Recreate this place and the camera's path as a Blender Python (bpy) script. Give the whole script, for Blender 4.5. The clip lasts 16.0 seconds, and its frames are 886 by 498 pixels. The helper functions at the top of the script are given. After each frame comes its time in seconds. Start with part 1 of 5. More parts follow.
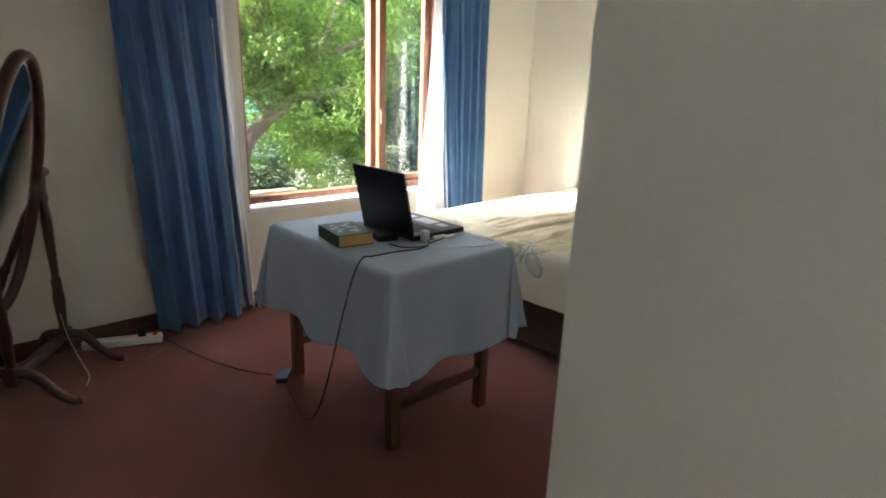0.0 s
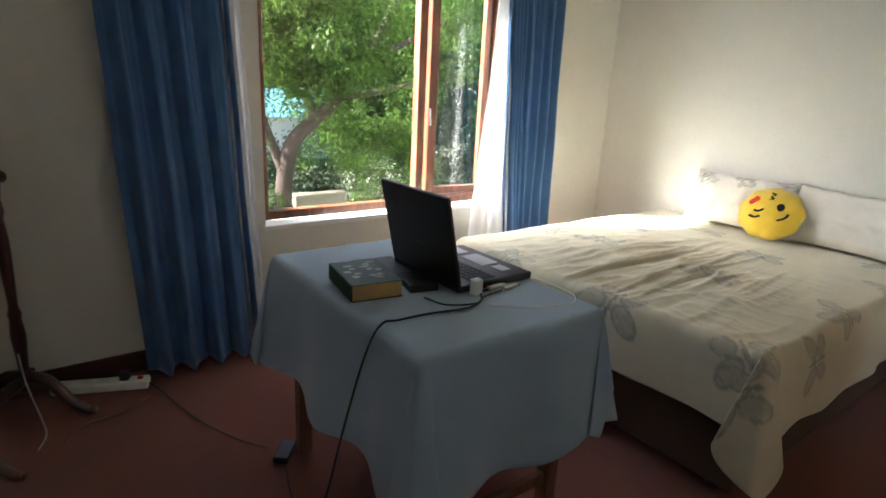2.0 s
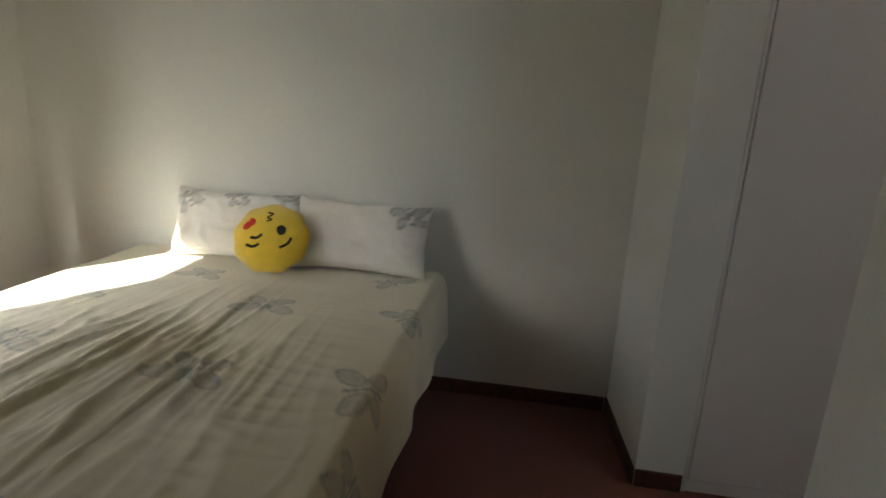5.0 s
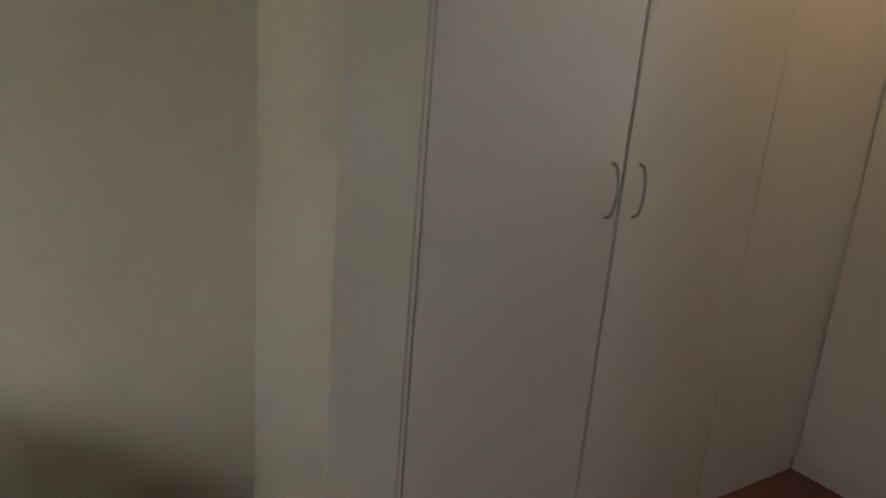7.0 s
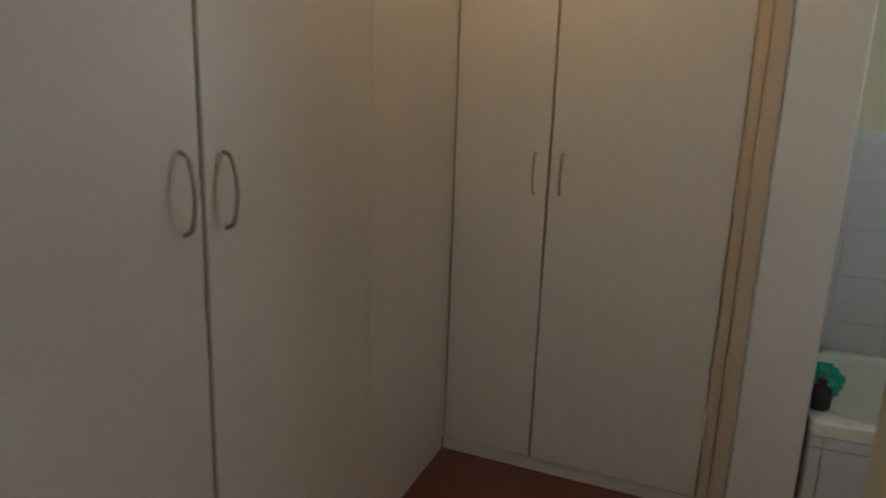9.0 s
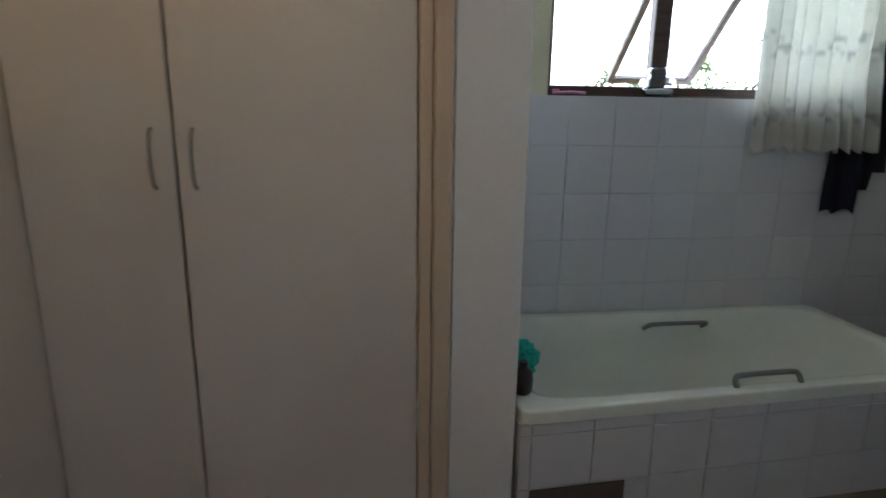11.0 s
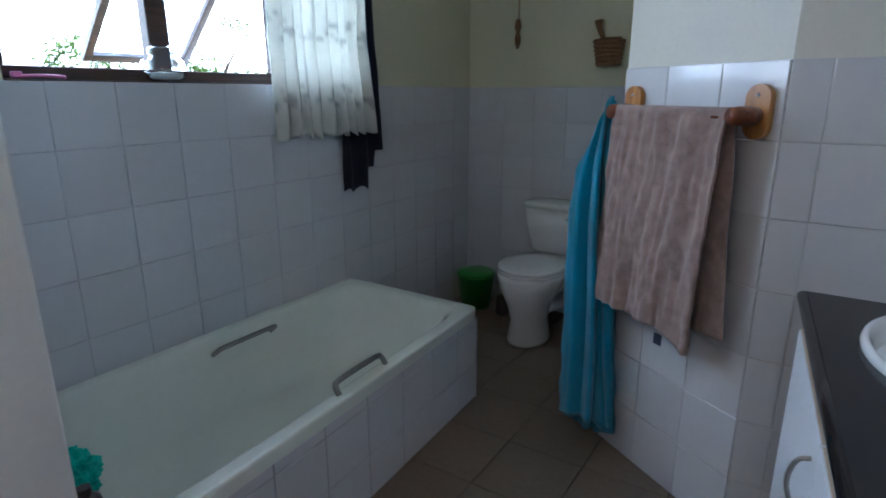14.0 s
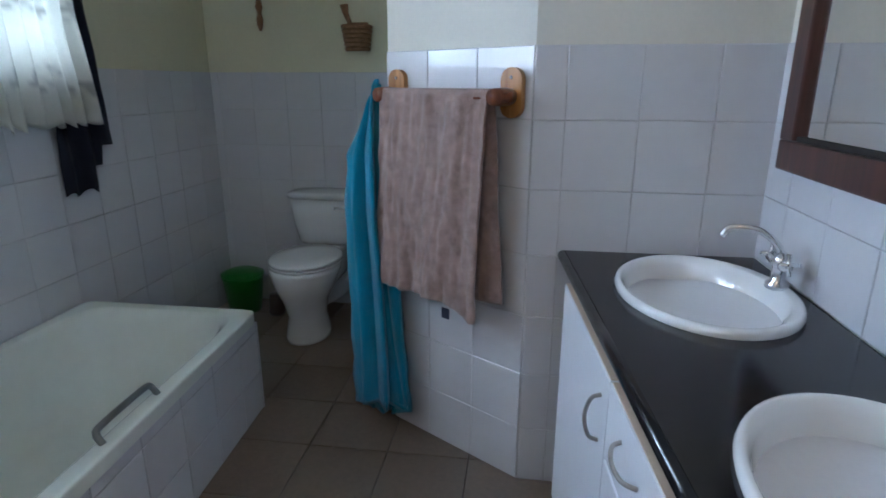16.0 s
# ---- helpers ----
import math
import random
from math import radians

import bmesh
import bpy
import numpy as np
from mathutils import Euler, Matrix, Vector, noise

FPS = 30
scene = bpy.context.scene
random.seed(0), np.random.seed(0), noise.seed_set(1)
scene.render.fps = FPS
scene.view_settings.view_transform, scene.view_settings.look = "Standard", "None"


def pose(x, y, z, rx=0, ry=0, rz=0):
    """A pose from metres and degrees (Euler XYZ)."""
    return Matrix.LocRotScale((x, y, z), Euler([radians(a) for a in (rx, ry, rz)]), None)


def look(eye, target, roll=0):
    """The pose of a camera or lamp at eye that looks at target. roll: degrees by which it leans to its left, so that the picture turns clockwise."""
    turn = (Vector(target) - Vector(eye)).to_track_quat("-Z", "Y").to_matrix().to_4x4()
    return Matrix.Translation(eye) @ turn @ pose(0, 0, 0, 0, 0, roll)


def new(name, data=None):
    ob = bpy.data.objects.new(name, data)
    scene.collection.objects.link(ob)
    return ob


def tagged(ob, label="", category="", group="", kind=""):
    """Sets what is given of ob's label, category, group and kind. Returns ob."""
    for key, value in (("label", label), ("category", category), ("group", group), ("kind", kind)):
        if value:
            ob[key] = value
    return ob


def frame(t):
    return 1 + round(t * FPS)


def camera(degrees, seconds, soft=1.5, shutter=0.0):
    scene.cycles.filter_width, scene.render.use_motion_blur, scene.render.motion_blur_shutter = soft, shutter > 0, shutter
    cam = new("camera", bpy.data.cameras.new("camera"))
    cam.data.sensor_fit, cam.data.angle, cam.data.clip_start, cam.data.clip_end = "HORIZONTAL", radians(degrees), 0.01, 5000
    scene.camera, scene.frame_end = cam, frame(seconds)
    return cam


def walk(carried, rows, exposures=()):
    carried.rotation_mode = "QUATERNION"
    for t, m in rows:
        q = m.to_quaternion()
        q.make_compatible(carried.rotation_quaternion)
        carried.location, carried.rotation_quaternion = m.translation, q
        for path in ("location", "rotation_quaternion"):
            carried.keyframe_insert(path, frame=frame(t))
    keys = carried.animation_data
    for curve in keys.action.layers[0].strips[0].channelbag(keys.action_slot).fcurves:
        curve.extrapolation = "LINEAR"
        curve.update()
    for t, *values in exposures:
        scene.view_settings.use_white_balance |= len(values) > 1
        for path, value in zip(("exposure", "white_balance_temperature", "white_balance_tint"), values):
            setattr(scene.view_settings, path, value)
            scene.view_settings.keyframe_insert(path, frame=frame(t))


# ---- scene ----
# Camera: one hand-held walk from the hall into the bedroom, the dressing corner and the bathroom door.
cam = camera(76.0, 16.0, soft=1.6, shutter=0.3)
PATH = [
    (0.0, -0.359, 0.245, 1.401, -42.95, -16.14, 2.08),
    (0.5, -0.265, 0.372, 1.379, -37.48, -16.30, 2.19),
    (1.0, -0.149, 0.521, 1.371, -36.12, -16.32, 2.59),
    (1.5, -0.017, 0.660, 1.353, -36.04, -16.23, 2.69),
    (2.0, 0.114, 0.792, 1.355, -37.34, -16.13, 2.91),
    (2.5, 0.224, 0.894, 1.365, -42.90, -15.97, 3.15),
    (3.0, 0.375, 0.962, 1.366, -50.46, -15.62, 3.18),
    (3.5, 0.541, 1.023, 1.370, -58.24, -15.21, 3.34),
    (4.0, 0.725, 1.094, 1.369, -67.39, -14.69, 3.37),
    (4.5, 0.921, 1.100, 1.371, -75.56, -14.62, 3.20),
    (5.0, 1.165, 1.070, 1.382, -81.53, -14.83, 3.03),
    (5.2, 1.250, 1.049, 1.387, -83.24, -15.06, 3.04),
    (7.3, 2.146, 0.913, 1.284, -127.33, -12.10, 4.35),
    (7.8, 2.249, 0.804, 1.269, -137.49, -11.54, 3.47),
    (8.2, 2.305, 0.727, 1.264, -144.08, -11.07, 3.09),
    (10.3, 2.353, 0.261, 1.271, -177.81, -12.14, 0.79),
    (10.5, 2.344, 0.199, 1.271, -180.05, -12.45, 0.80),
    (11.0, 2.317, 0.043, 1.271, -188.32, -13.30, 0.84),
    (11.5, 2.267, -0.079, 1.261, -196.32, -13.64, 0.69),
    (12.0, 2.226, -0.184, 1.260, -205.23, -14.01, 0.41),
    (12.5, 2.215, -0.240, 1.278, -214.17, -14.39, 0.00),
    (13.0, 2.236, -0.299, 1.296, -224.03, -14.68, -0.06),
    (13.5, 2.244, -0.348, 1.310, -231.03, -15.12, 0.03),
    (14.0, 2.261, -0.359, 1.318, -236.85, -15.30, -0.05),
    (14.5, 2.248, -0.379, 1.304, -242.43, -15.50, 0.07),
    (15.0, 2.226, -0.415, 1.292, -249.69, -15.70, 0.15),
    (15.5, 2.219, -0.436, 1.290, -256.17, -16.10, 0.23),
    (16.0, 2.229, -0.466, 1.297, -262.11, -16.25, 0.13),
]


def eye_pose(x, y, z, yaw, pitch, roll):
    a, b = radians(yaw), radians(pitch)
    way = Vector((-math.sin(a) * math.cos(b), math.cos(a) * math.cos(b), math.sin(b)))
    eye = Vector((x, y, z))
    return look(eye, eye + way, roll)


walk(cam, [(r[0], eye_pose(*r[1:])) for r in PATH],
     exposures=[(0.0, 3.95, 6100, 9), (1.0, 3.5, 5950, 8), (2.0, 3.25, 5950, 8), (3.0, 2.75, 5950, 8), (4.5, 2.3, 6000, 8), (5.2, 2.15, 6050, 8), (7.3, 2.65, 6600, 8), (8.2, 2.6, 6600, 8), (10.4, 2.75, 6000, 8), (11.2, 2.5, 5650, 8), (12.0, 2.65, 5300, 8), (13.5, 2.75, 5000, 8), (16.0, 3.15, 5000, 8)])

# ---- world, sun, lights ----
SUN_TRAVEL = Vector((0.86, -0.50, -0.63)).normalized()
world = bpy.data.worlds.new("sky")
scene.world = world
world.use_nodes = True
wn = world.node_tree.nodes
sky = wn.new("ShaderNodeTexSky")
sky.sky_type = "NISHITA"
sky.sun_disc = False
sky.sun_elevation = math.asin(-SUN_TRAVEL.z)
sky.sun_rotation = math.atan2(-SUN_TRAVEL.x, -SUN_TRAVEL.y)
wn["Background"].inputs["Strength"].default_value = 0.06
world.node_tree.links.new(sky.outputs["Color"], wn["Background"].inputs["Color"])


def lamp(name, kind, power, color, m, **props):
    data = bpy.data.lights.new(name, kind)
    data.energy, data.color = power, color
    if kind == "AREA":
        data.shape, data.size, data.size_y = "RECTANGLE", props["size"], props["size_y"]
    if kind == "SUN":
        data.angle = radians(0.5)
    if kind == "POINT":
        data.shadow_soft_size = props["size"]
    ob = new(name, data)
    ob.matrix_world = m
    return ob


lamp("sun", "SUN", 5.0, (1.0, 0.95, 0.88), look(-SUN_TRAVEL * 20, (0, 0, 0)))
lamp("sky_through_bedroom_window", "AREA", 1.0, (0.95, 0.97, 1.0), look((1.45, 4.4, 2.6), (3.2, 2.6, 0.9)), size=1.6, size_y=0.8)
lamp("sky_through_bathroom_window", "AREA", 8.0, (0.70, 0.84, 1.0), look((0.45, -2.95, 1.80), (1.55, -0.9, 1.66)), size=1.7, size_y=1.1)
lamp("dressing_lamp", "POINT", 0.85, (1.0, 0.66, 0.34), pose(2.68, -0.85, 2.36), size=0.09)

# ---- materials ----


def nodes_of(m):
    return m.node_tree.nodes, m.node_tree.links


def surface(name, color, rough=0.6, metal=0.0, vary=0.12, scale=6.0, fine=120.0, bump=0.15, depth=0.002, spread=0.0,
            stain=None, stain_scale=1.3, coat=0.0, sheen=0.0, rough_vary=0.08, translucent=0.0, island=False):
    """A paint-like or cloth-like surface with colour variation at two scales and fine relief."""
    m = bpy.data.materials.new(name)
    m.use_nodes = True
    n, l = nodes_of(m)
    b = n["Principled BSDF"]
    co = n.new("ShaderNodeTexCoord")
    big = n.new("ShaderNodeTexNoise")
    big.inputs["Scale"].default_value = scale
    big.inputs["Detail"].default_value = 4
    small = n.new("ShaderNodeTexNoise")
    small.inputs["Scale"].default_value = fine
    small.inputs["Detail"].default_value = 3
    for t in (big, small):
        l.new(co.outputs["Object"], t.inputs["Vector"])
    add = n.new("ShaderNodeMath")
    add.operation = "ADD"
    l.new(big.outputs["Fac"], add.inputs[0])
    l.new(small.outputs["Fac"], add.inputs[1])
    rng = n.new("ShaderNodeMapRange")
    rng.inputs["From Min"].default_value = 0.6
    rng.inputs["From Max"].default_value = 1.4
    rng.inputs["To Min"].default_value = 1 - vary
    rng.inputs["To Max"].default_value = 1 + vary
    l.new(add.outputs[0], rng.inputs["Value"])
    value = rng.outputs[0]
    if spread:
        info = n.new("ShaderNodeNewGeometry" if island else "ShaderNodeObjectInfo")
        r2 = n.new("ShaderNodeMapRange")
        r2.inputs["To Min"].default_value = 1 - spread
        r2.inputs["To Max"].default_value = 1 + spread
        l.new(info.outputs["Random Per Island" if island else "Random"], r2.inputs["Value"])
        mul = n.new("ShaderNodeMath")
        mul.operation = "MULTIPLY"
        l.new(value, mul.inputs[0])
        l.new(r2.outputs[0], mul.inputs[1])
        value = mul.outputs[0]
    base = n.new("ShaderNodeVectorMath")
    base.operation = "SCALE"
    base.inputs[0].default_value = color
    l.new(value, base.inputs["Scale"])
    out = base.outputs[0]
    if stain:
        st = n.new("ShaderNodeTexNoise")
        st.inputs["Scale"].default_value = stain_scale
        st.inputs["Detail"].default_value = 6
        st.inputs["Roughness"].default_value = 0.65
        l.new(co.outputs["Object"], st.inputs["Vector"])
        ramp = n.new("ShaderNodeMapRange")
        ramp.inputs["From Min"].default_value = 0.52
        ramp.inputs["From Max"].default_value = 0.75
        ramp.inputs["To Max"].default_value = 0.6
        l.new(st.outputs["Fac"], ramp.inputs["Value"])
        mix = n.new("ShaderNodeMix")
        mix.data_type = "RGBA"
        mix.inputs[7].default_value = (*stain, 1)
        l.new(ramp.outputs[0], mix.inputs[0])
        l.new(out, mix.inputs[6])
        out = mix.outputs[2]
    l.new(out, b.inputs["Base Color"])
    rr = n.new("ShaderNodeMapRange")
    rr.inputs["To Min"].default_value = max(0.02, rough - rough_vary)
    rr.inputs["To Max"].default_value = min(1, rough + rough_vary)
    l.new(big.outputs["Fac"], rr.inputs["Value"])
    l.new(rr.outputs[0], b.inputs["Roughness"])
    b.inputs["Metallic"].default_value = metal
    b.inputs["Coat Weight"].default_value = coat
    b.inputs["Sheen Weight"].default_value = sheen
    if bump:
        bp = n.new("ShaderNodeBump")
        bp.inputs["Strength"].default_value = bump
        bp.inputs["Distance"].default_value = depth
        l.new(add.outputs[0], bp.inputs["Height"])
        l.new(bp.outputs["Normal"], b.inputs["Normal"])
    if translucent:
        tr = n.new("ShaderNodeBsdfTranslucent")
        l.new(out, tr.inputs["Color"])
        ms = n.new("ShaderNodeMixShader")
        ms.inputs[0].default_value = translucent
        l.new(b.outputs[0], ms.inputs[1])
        l.new(tr.outputs[0], ms.inputs[2])
        l.new(ms.outputs[0], n["Material Output"].inputs["Surface"])
    return m


def wood(name, dark, light, rough=0.4, scale=9.0, axis=2, coat=0.2):
    """Stained timber: long stretched grain along one axis."""
    m = bpy.data.materials.new(name)
    m.use_nodes = True
    n, l = nodes_of(m)
    b = n["Principled BSDF"]
    co = n.new("ShaderNodeTexCoord")
    mp = n.new("ShaderNodeMapping")
    s = [scale * 3.0] * 3
    s[axis] = scale * 0.25
    mp.inputs["Scale"].default_value = s
    l.new(co.outputs["Object"], mp.inputs["Vector"])
    t = n.new("ShaderNodeTexNoise")
    t.inputs["Scale"].default_value = 1.6
    t.inputs["Detail"].default_value = 7
    t.inputs["Distortion"].default_value = 0.6
    l.new(mp.outputs[0], t.inputs["Vector"])
    ramp = n.new("ShaderNodeValToRGB")
    ramp.color_ramp.elements[0].position, ramp.color_ramp.elements[0].color = 0.32, (*dark, 1)
    ramp.color_ramp.elements[1].position, ramp.color_ramp.elements[1].color = 0.7, (*light, 1)
    l.new(t.outputs["Fac"], ramp.inputs[0])
    l.new(ramp.outputs[0], b.inputs["Base Color"])
    b.inputs["Roughness"].default_value = rough
    b.inputs["Coat Weight"].default_value = coat
    bp = n.new("ShaderNodeBump")
    bp.inputs["Strength"].default_value = 0.06
    bp.inputs["Distance"].default_value = 0.001
    l.new(t.outputs["Fac"], bp.inputs["Height"])
    l.new(bp.outputs["Normal"], b.inputs["Normal"])
    return m


def glass(name, color=(1, 1, 1), rough=0.0):
    m = bpy.data.materials.new(name)
    m.use_nodes = True
    b = m.node_tree.nodes["Principled BSDF"]
    b.inputs["Base Color"].default_value = (*color, 1)
    b.inputs["Roughness"].default_value = rough
    b.inputs["Transmission Weight"].default_value = 1.0
    b.inputs["IOR"].default_value = 1.45
    return m


def glow(name, color, strength):
    m = bpy.data.materials.new(name)
    m.use_nodes = True
    b = m.node_tree.nodes["Principled BSDF"]
    b.inputs["Emission Color"].default_value = (*color, 1)
    b.inputs["Emission Strength"].default_value = strength
    return m


def printed(name, base, ink, rough=0.85, translucent=0.0):
    """Cotton with a printed pattern held in the mesh attribute "print"."""
    m = surface(name, base, rough, vary=0.10, scale=5, fine=420, bump=0.25, depth=0.0008, sheen=0.15, translucent=translucent)
    n, l = nodes_of(m)
    b = n["Principled BSDF"]
    link = b.inputs["Base Color"].links[0]
    src = link.from_socket
    at = n.new("ShaderNodeAttribute")
    at.attribute_name = "print"
    mix = n.new("ShaderNodeMix")
    mix.data_type = "RGBA"
    mix.inputs[7].default_value = (*ink, 1)
    l.new(at.outputs["Fac"], mix.inputs[0])
    l.new(src, mix.inputs[6])
    for target in [k.to_socket for k in src.links]:
        if target.node != mix:
            l.new(mix.outputs[2], target)
    return m


def carpet_material():
    m = surface("carpet_pile", (0.175, 0.038, 0.020), 0.97, vary=0.30, scale=3.0, fine=340, bump=1.0, depth=0.006, sheen=0.2,
                stain=(0.135, 0.030, 0.017), stain_scale=1.1)
    return m


M_WALL = surface("wall_paint", (0.72, 0.695, 0.61), 0.72, vary=0.035, scale=1.6, fine=90, bump=0.18, depth=0.0015, stain=(0.68, 0.655, 0.57), stain_scale=0.8)
M_WHITE = surface("white_paint", (0.82, 0.81, 0.79), 0.45, vary=0.03, scale=3, fine=80, bump=0.08)
M_CEIL = surface("ceiling_paint", (0.74, 0.73, 0.69), 0.8, vary=0.03, scale=2, fine=60)
M_CARPET = carpet_material()
M_SKIRT = wood("dark_skirting_wood", (0.045, 0.014, 0.009), (0.11, 0.035, 0.020), 0.5, axis=0)
M_FRAME = wood("window_frame_wood", (0.115, 0.034, 0.014), (0.24, 0.085, 0.038), 0.42, axis=2)
M_FRAME_D = wood("dark_window_wood", (0.035, 0.017, 0.012), (0.09, 0.042, 0.027), 0.5, axis=0)
M_MAHOG = wood("mahogany", (0.028, 0.007, 0.005), (0.080, 0.020, 0.012), 0.28, axis=2, coat=0.5)
M_TABLE = wood("table_wood", (0.07, 0.022, 0.012), (0.18, 0.062, 0.032), 0.4, axis=2)
M_REDWOOD = wood("red_brown_varnished_wood", (0.10, 0.026, 0.010), (0.24, 0.075, 0.026), 0.28, axis=2, coat=0.4)
M_PINE = wood("varnished_pine", (0.33, 0.13, 0.030), (0.58, 0.29, 0.085), 0.3, axis=2, coat=0.4)
M_CURT = surface("blue_curtain_cotton", (0.085, 0.20, 0.42), 0.9, vary=0.16, scale=7, fine=520, bump=0.35, depth=0.001, sheen=0.3, translucent=0.22)
M_LINING = surface("white_curtain_lining", (0.86, 0.86, 0.86), 0.9, vary=0.04, scale=6, fine=500, bump=0.2, depth=0.001, translucent=0.6)
M_CLOTH = surface("pale_blue_tablecloth_cotton", (0.37, 0.47, 0.59), 0.92, vary=0.07, scale=5, fine=600, bump=0.3, depth=0.0008, sheen=0.2)
M_SHEET = printed("printed_bedspread_cotton", (0.66, 0.60, 0.45), (0.15, 0.18, 0.18))
M_PILLOW = printed("printed_pillow_cotton", (0.74, 0.69, 0.60), (0.25, 0.25, 0.23))
M_BASE = surface("brown_bed_base_fabric", (0.085, 0.048, 0.034), 0.95, vary=0.2, scale=8, fine=600, bump=0.5, depth=0.001)
M_MATT = surface("mattress_ticking", (0.55, 0.53, 0.50), 0.95, fine=300)
M_YELLOW = surface("yellow_plush", (0.78, 0.52, 0.022), 0.97, vary=0.16, scale=22, fine=480, bump=0.9, depth=0.003, sheen=0.5)
M_BLACK = surface("black_felt", (0.018, 0.014, 0.012), 0.95, fine=400)
M_RED = surface("red_felt", (0.62, 0.030, 0.018), 0.95, fine=400)
M_LAPTOP = surface("black_laptop_plastic", (0.010, 0.010, 0.011), 0.48, vary=0.15, scale=9, fine=700, bump=0.1, depth=0.0003)
M_LAPDECK = surface("dark_grey_laptop_deck", (0.030, 0.032, 0.038), 0.4, vary=0.1, fine=600, bump=0.08, depth=0.0003)
M_PAD = surface("grey_foam_pad", (0.16, 0.17, 0.19), 0.9, vary=0.1, fine=500, bump=0.2, depth=0.0004)
M_KEY = surface("black_keys", (0.013, 0.013, 0.015), 0.5, fine=500)
M_SCREEN = surface("dark_screen", (0.006, 0.006, 0.008), 0.08, vary=0.02, bump=0)
M_STICKER = surface("pale_stickers", (0.55, 0.58, 0.62), 0.4, fine=200)
M_BOOK = surface("green_book_cover", (0.022, 0.055, 0.022), 0.62, vary=0.7, scale=26, fine=90, bump=0.05, stain=(0.09, 0.13, 0.06), stain_scale=14)
M_COVER = surface("pale_green_print", (0.26, 0.32, 0.24), 0.6, vary=0.5, scale=60, fine=200, bump=0.0)
M_PAGES = surface("yellowed_book_pages", (0.62, 0.40, 0.17), 0.9, vary=0.12, scale=30, fine=900, bump=0.6, depth=0.0008)
M_CABLE = surface("black_cable_rubber", (0.012, 0.012, 0.012), 0.5, fine=300)
M_CABLE_W = surface("white_cable_plastic", (0.72, 0.71, 0.68), 0.45, fine=300)
M_PLASTIC = surface("white_plastic", (0.78, 0.77, 0.73), 0.35, vary=0.04, fine=200, bump=0.05)
M_DOOR = surface("cream_wardrobe_melamine", (0.68, 0.635, 0.585), 0.42, vary=0.03, scale=1.2, fine=140, bump=0.06, depth=0.0006)
M_TRIM = surface("tan_painted_trim", (0.62, 0.50, 0.37), 0.45, vary=0.05, scale=3, fine=120, bump=0.08, depth=0.0006)
# Darkened brown puts the door gaps' shade into the carcass; one cable shares it.
M_GAP = surface("gap_shade_and_cable_brown", (0.26, 0.18, 0.125), 0.7, fine=200)
M_STEEL = surface("brushed_steel", (0.46, 0.43, 0.40), 0.34, 1.0, vary=0.06, fine=300, bump=0.03)
M_GRIP = surface("worn_steel_grip", (0.30, 0.29, 0.27), 0.30, 1.0, vary=0.10, fine=300, bump=0.04)
M_CHROME = surface("chrome", (0.72, 0.73, 0.75), 0.09, 1.0, vary=0.03, fine=100, bump=0.0, rough_vary=0.04)
M_MIRROR = surface("mirror_silver", (0.90, 0.92, 0.92), 0.015, 1.0, vary=0.01, bump=0.0, rough_vary=0.01)
M_TILE = surface("glazed_wall_tile", (0.66, 0.655, 0.67), 0.17, vary=0.025, scale=3, fine=20, bump=0.05, depth=0.001, spread=0.025, coat=0.3)
M_GROUT = surface("tile_grout", (0.60, 0.59, 0.59), 0.9, vary=0.15, scale=12, fine=200)
M_FTILE = surface("beige_floor_tile", (0.19, 0.145, 0.105), 0.36, vary=0.14, scale=5, fine=60, bump=0.12, depth=0.001, spread=0.06, stain=(0.15, 0.112, 0.082), stain_scale=6)
M_FGROUT = surface("dark_floor_grout", (0.05, 0.032, 0.025), 0.95, vary=0.25, scale=10, fine=200)
M_TUB = surface("white_enamel", (0.79, 0.81, 0.73), 0.13, vary=0.03, scale=2, fine=20, bump=0.0, coat=0.4, stain=(0.72, 0.745, 0.63), stain_scale=2)
M_PORC = surface("white_porcelain", (0.83, 0.83, 0.82), 0.10, vary=0.02, scale=2, fine=20, bump=0.0, coat=0.5)
M_COUNTER = surface("black_granite_counter", (0.010, 0.009, 0.011), 0.13, vary=0.6, scale=60, fine=600, bump=0.02, coat=0.0)
M_CAB = surface("white_vanity_board", (0.77, 0.77, 0.79), 0.4, vary=0.03, scale=2, fine=100, bump=0.05)
M_TOWEL_B = surface("taupe_towel_terry", (0.36, 0.25, 0.215), 0.98, vary=0.45, scale=30, fine=420, bump=1.0, depth=0.004, sheen=0.4)
M_TOWEL_T = surface("turquoise_towel_terry", (0.012, 0.27, 0.44), 0.98, vary=0.2, scale=14, fine=420, bump=1.0, depth=0.004, sheen=0.4)
M_STRIPE = surface("pale_towel_stripe", (0.28, 0.62, 0.70), 0.98, vary=0.1, fine=420, bump=0.8, depth=0.003)
M_GREEN = surface("green_bin_plastic", (0.030, 0.20, 0.022), 0.35, vary=0.08, fine=100, bump=0.05)
M_MESH = surface("teal_bath_puff", (0.04, 0.52, 0.40), 0.8, vary=0.3, scale=40, fine=300, bump=1.0, depth=0.006)
M_DARK = surface("dark_brown_plastic", (0.035, 0.022, 0.018), 0.35, fine=100)
M_NAVY = surface("navy_cloth", (0.008, 0.009, 0.022), 0.95, vary=0.2, fine=400, bump=0.4)
M_LACE = printed("cream_lace", (0.80, 0.79, 0.73), (0.42, 0.42, 0.40), 0.95, 0.45)
M_SKY = glow("white_hot_sky", (0.93, 0.97, 1.0), 0.6)
M_PINK = surface("pink_razor_plastic", (0.70, 0.22, 0.42), 0.35)
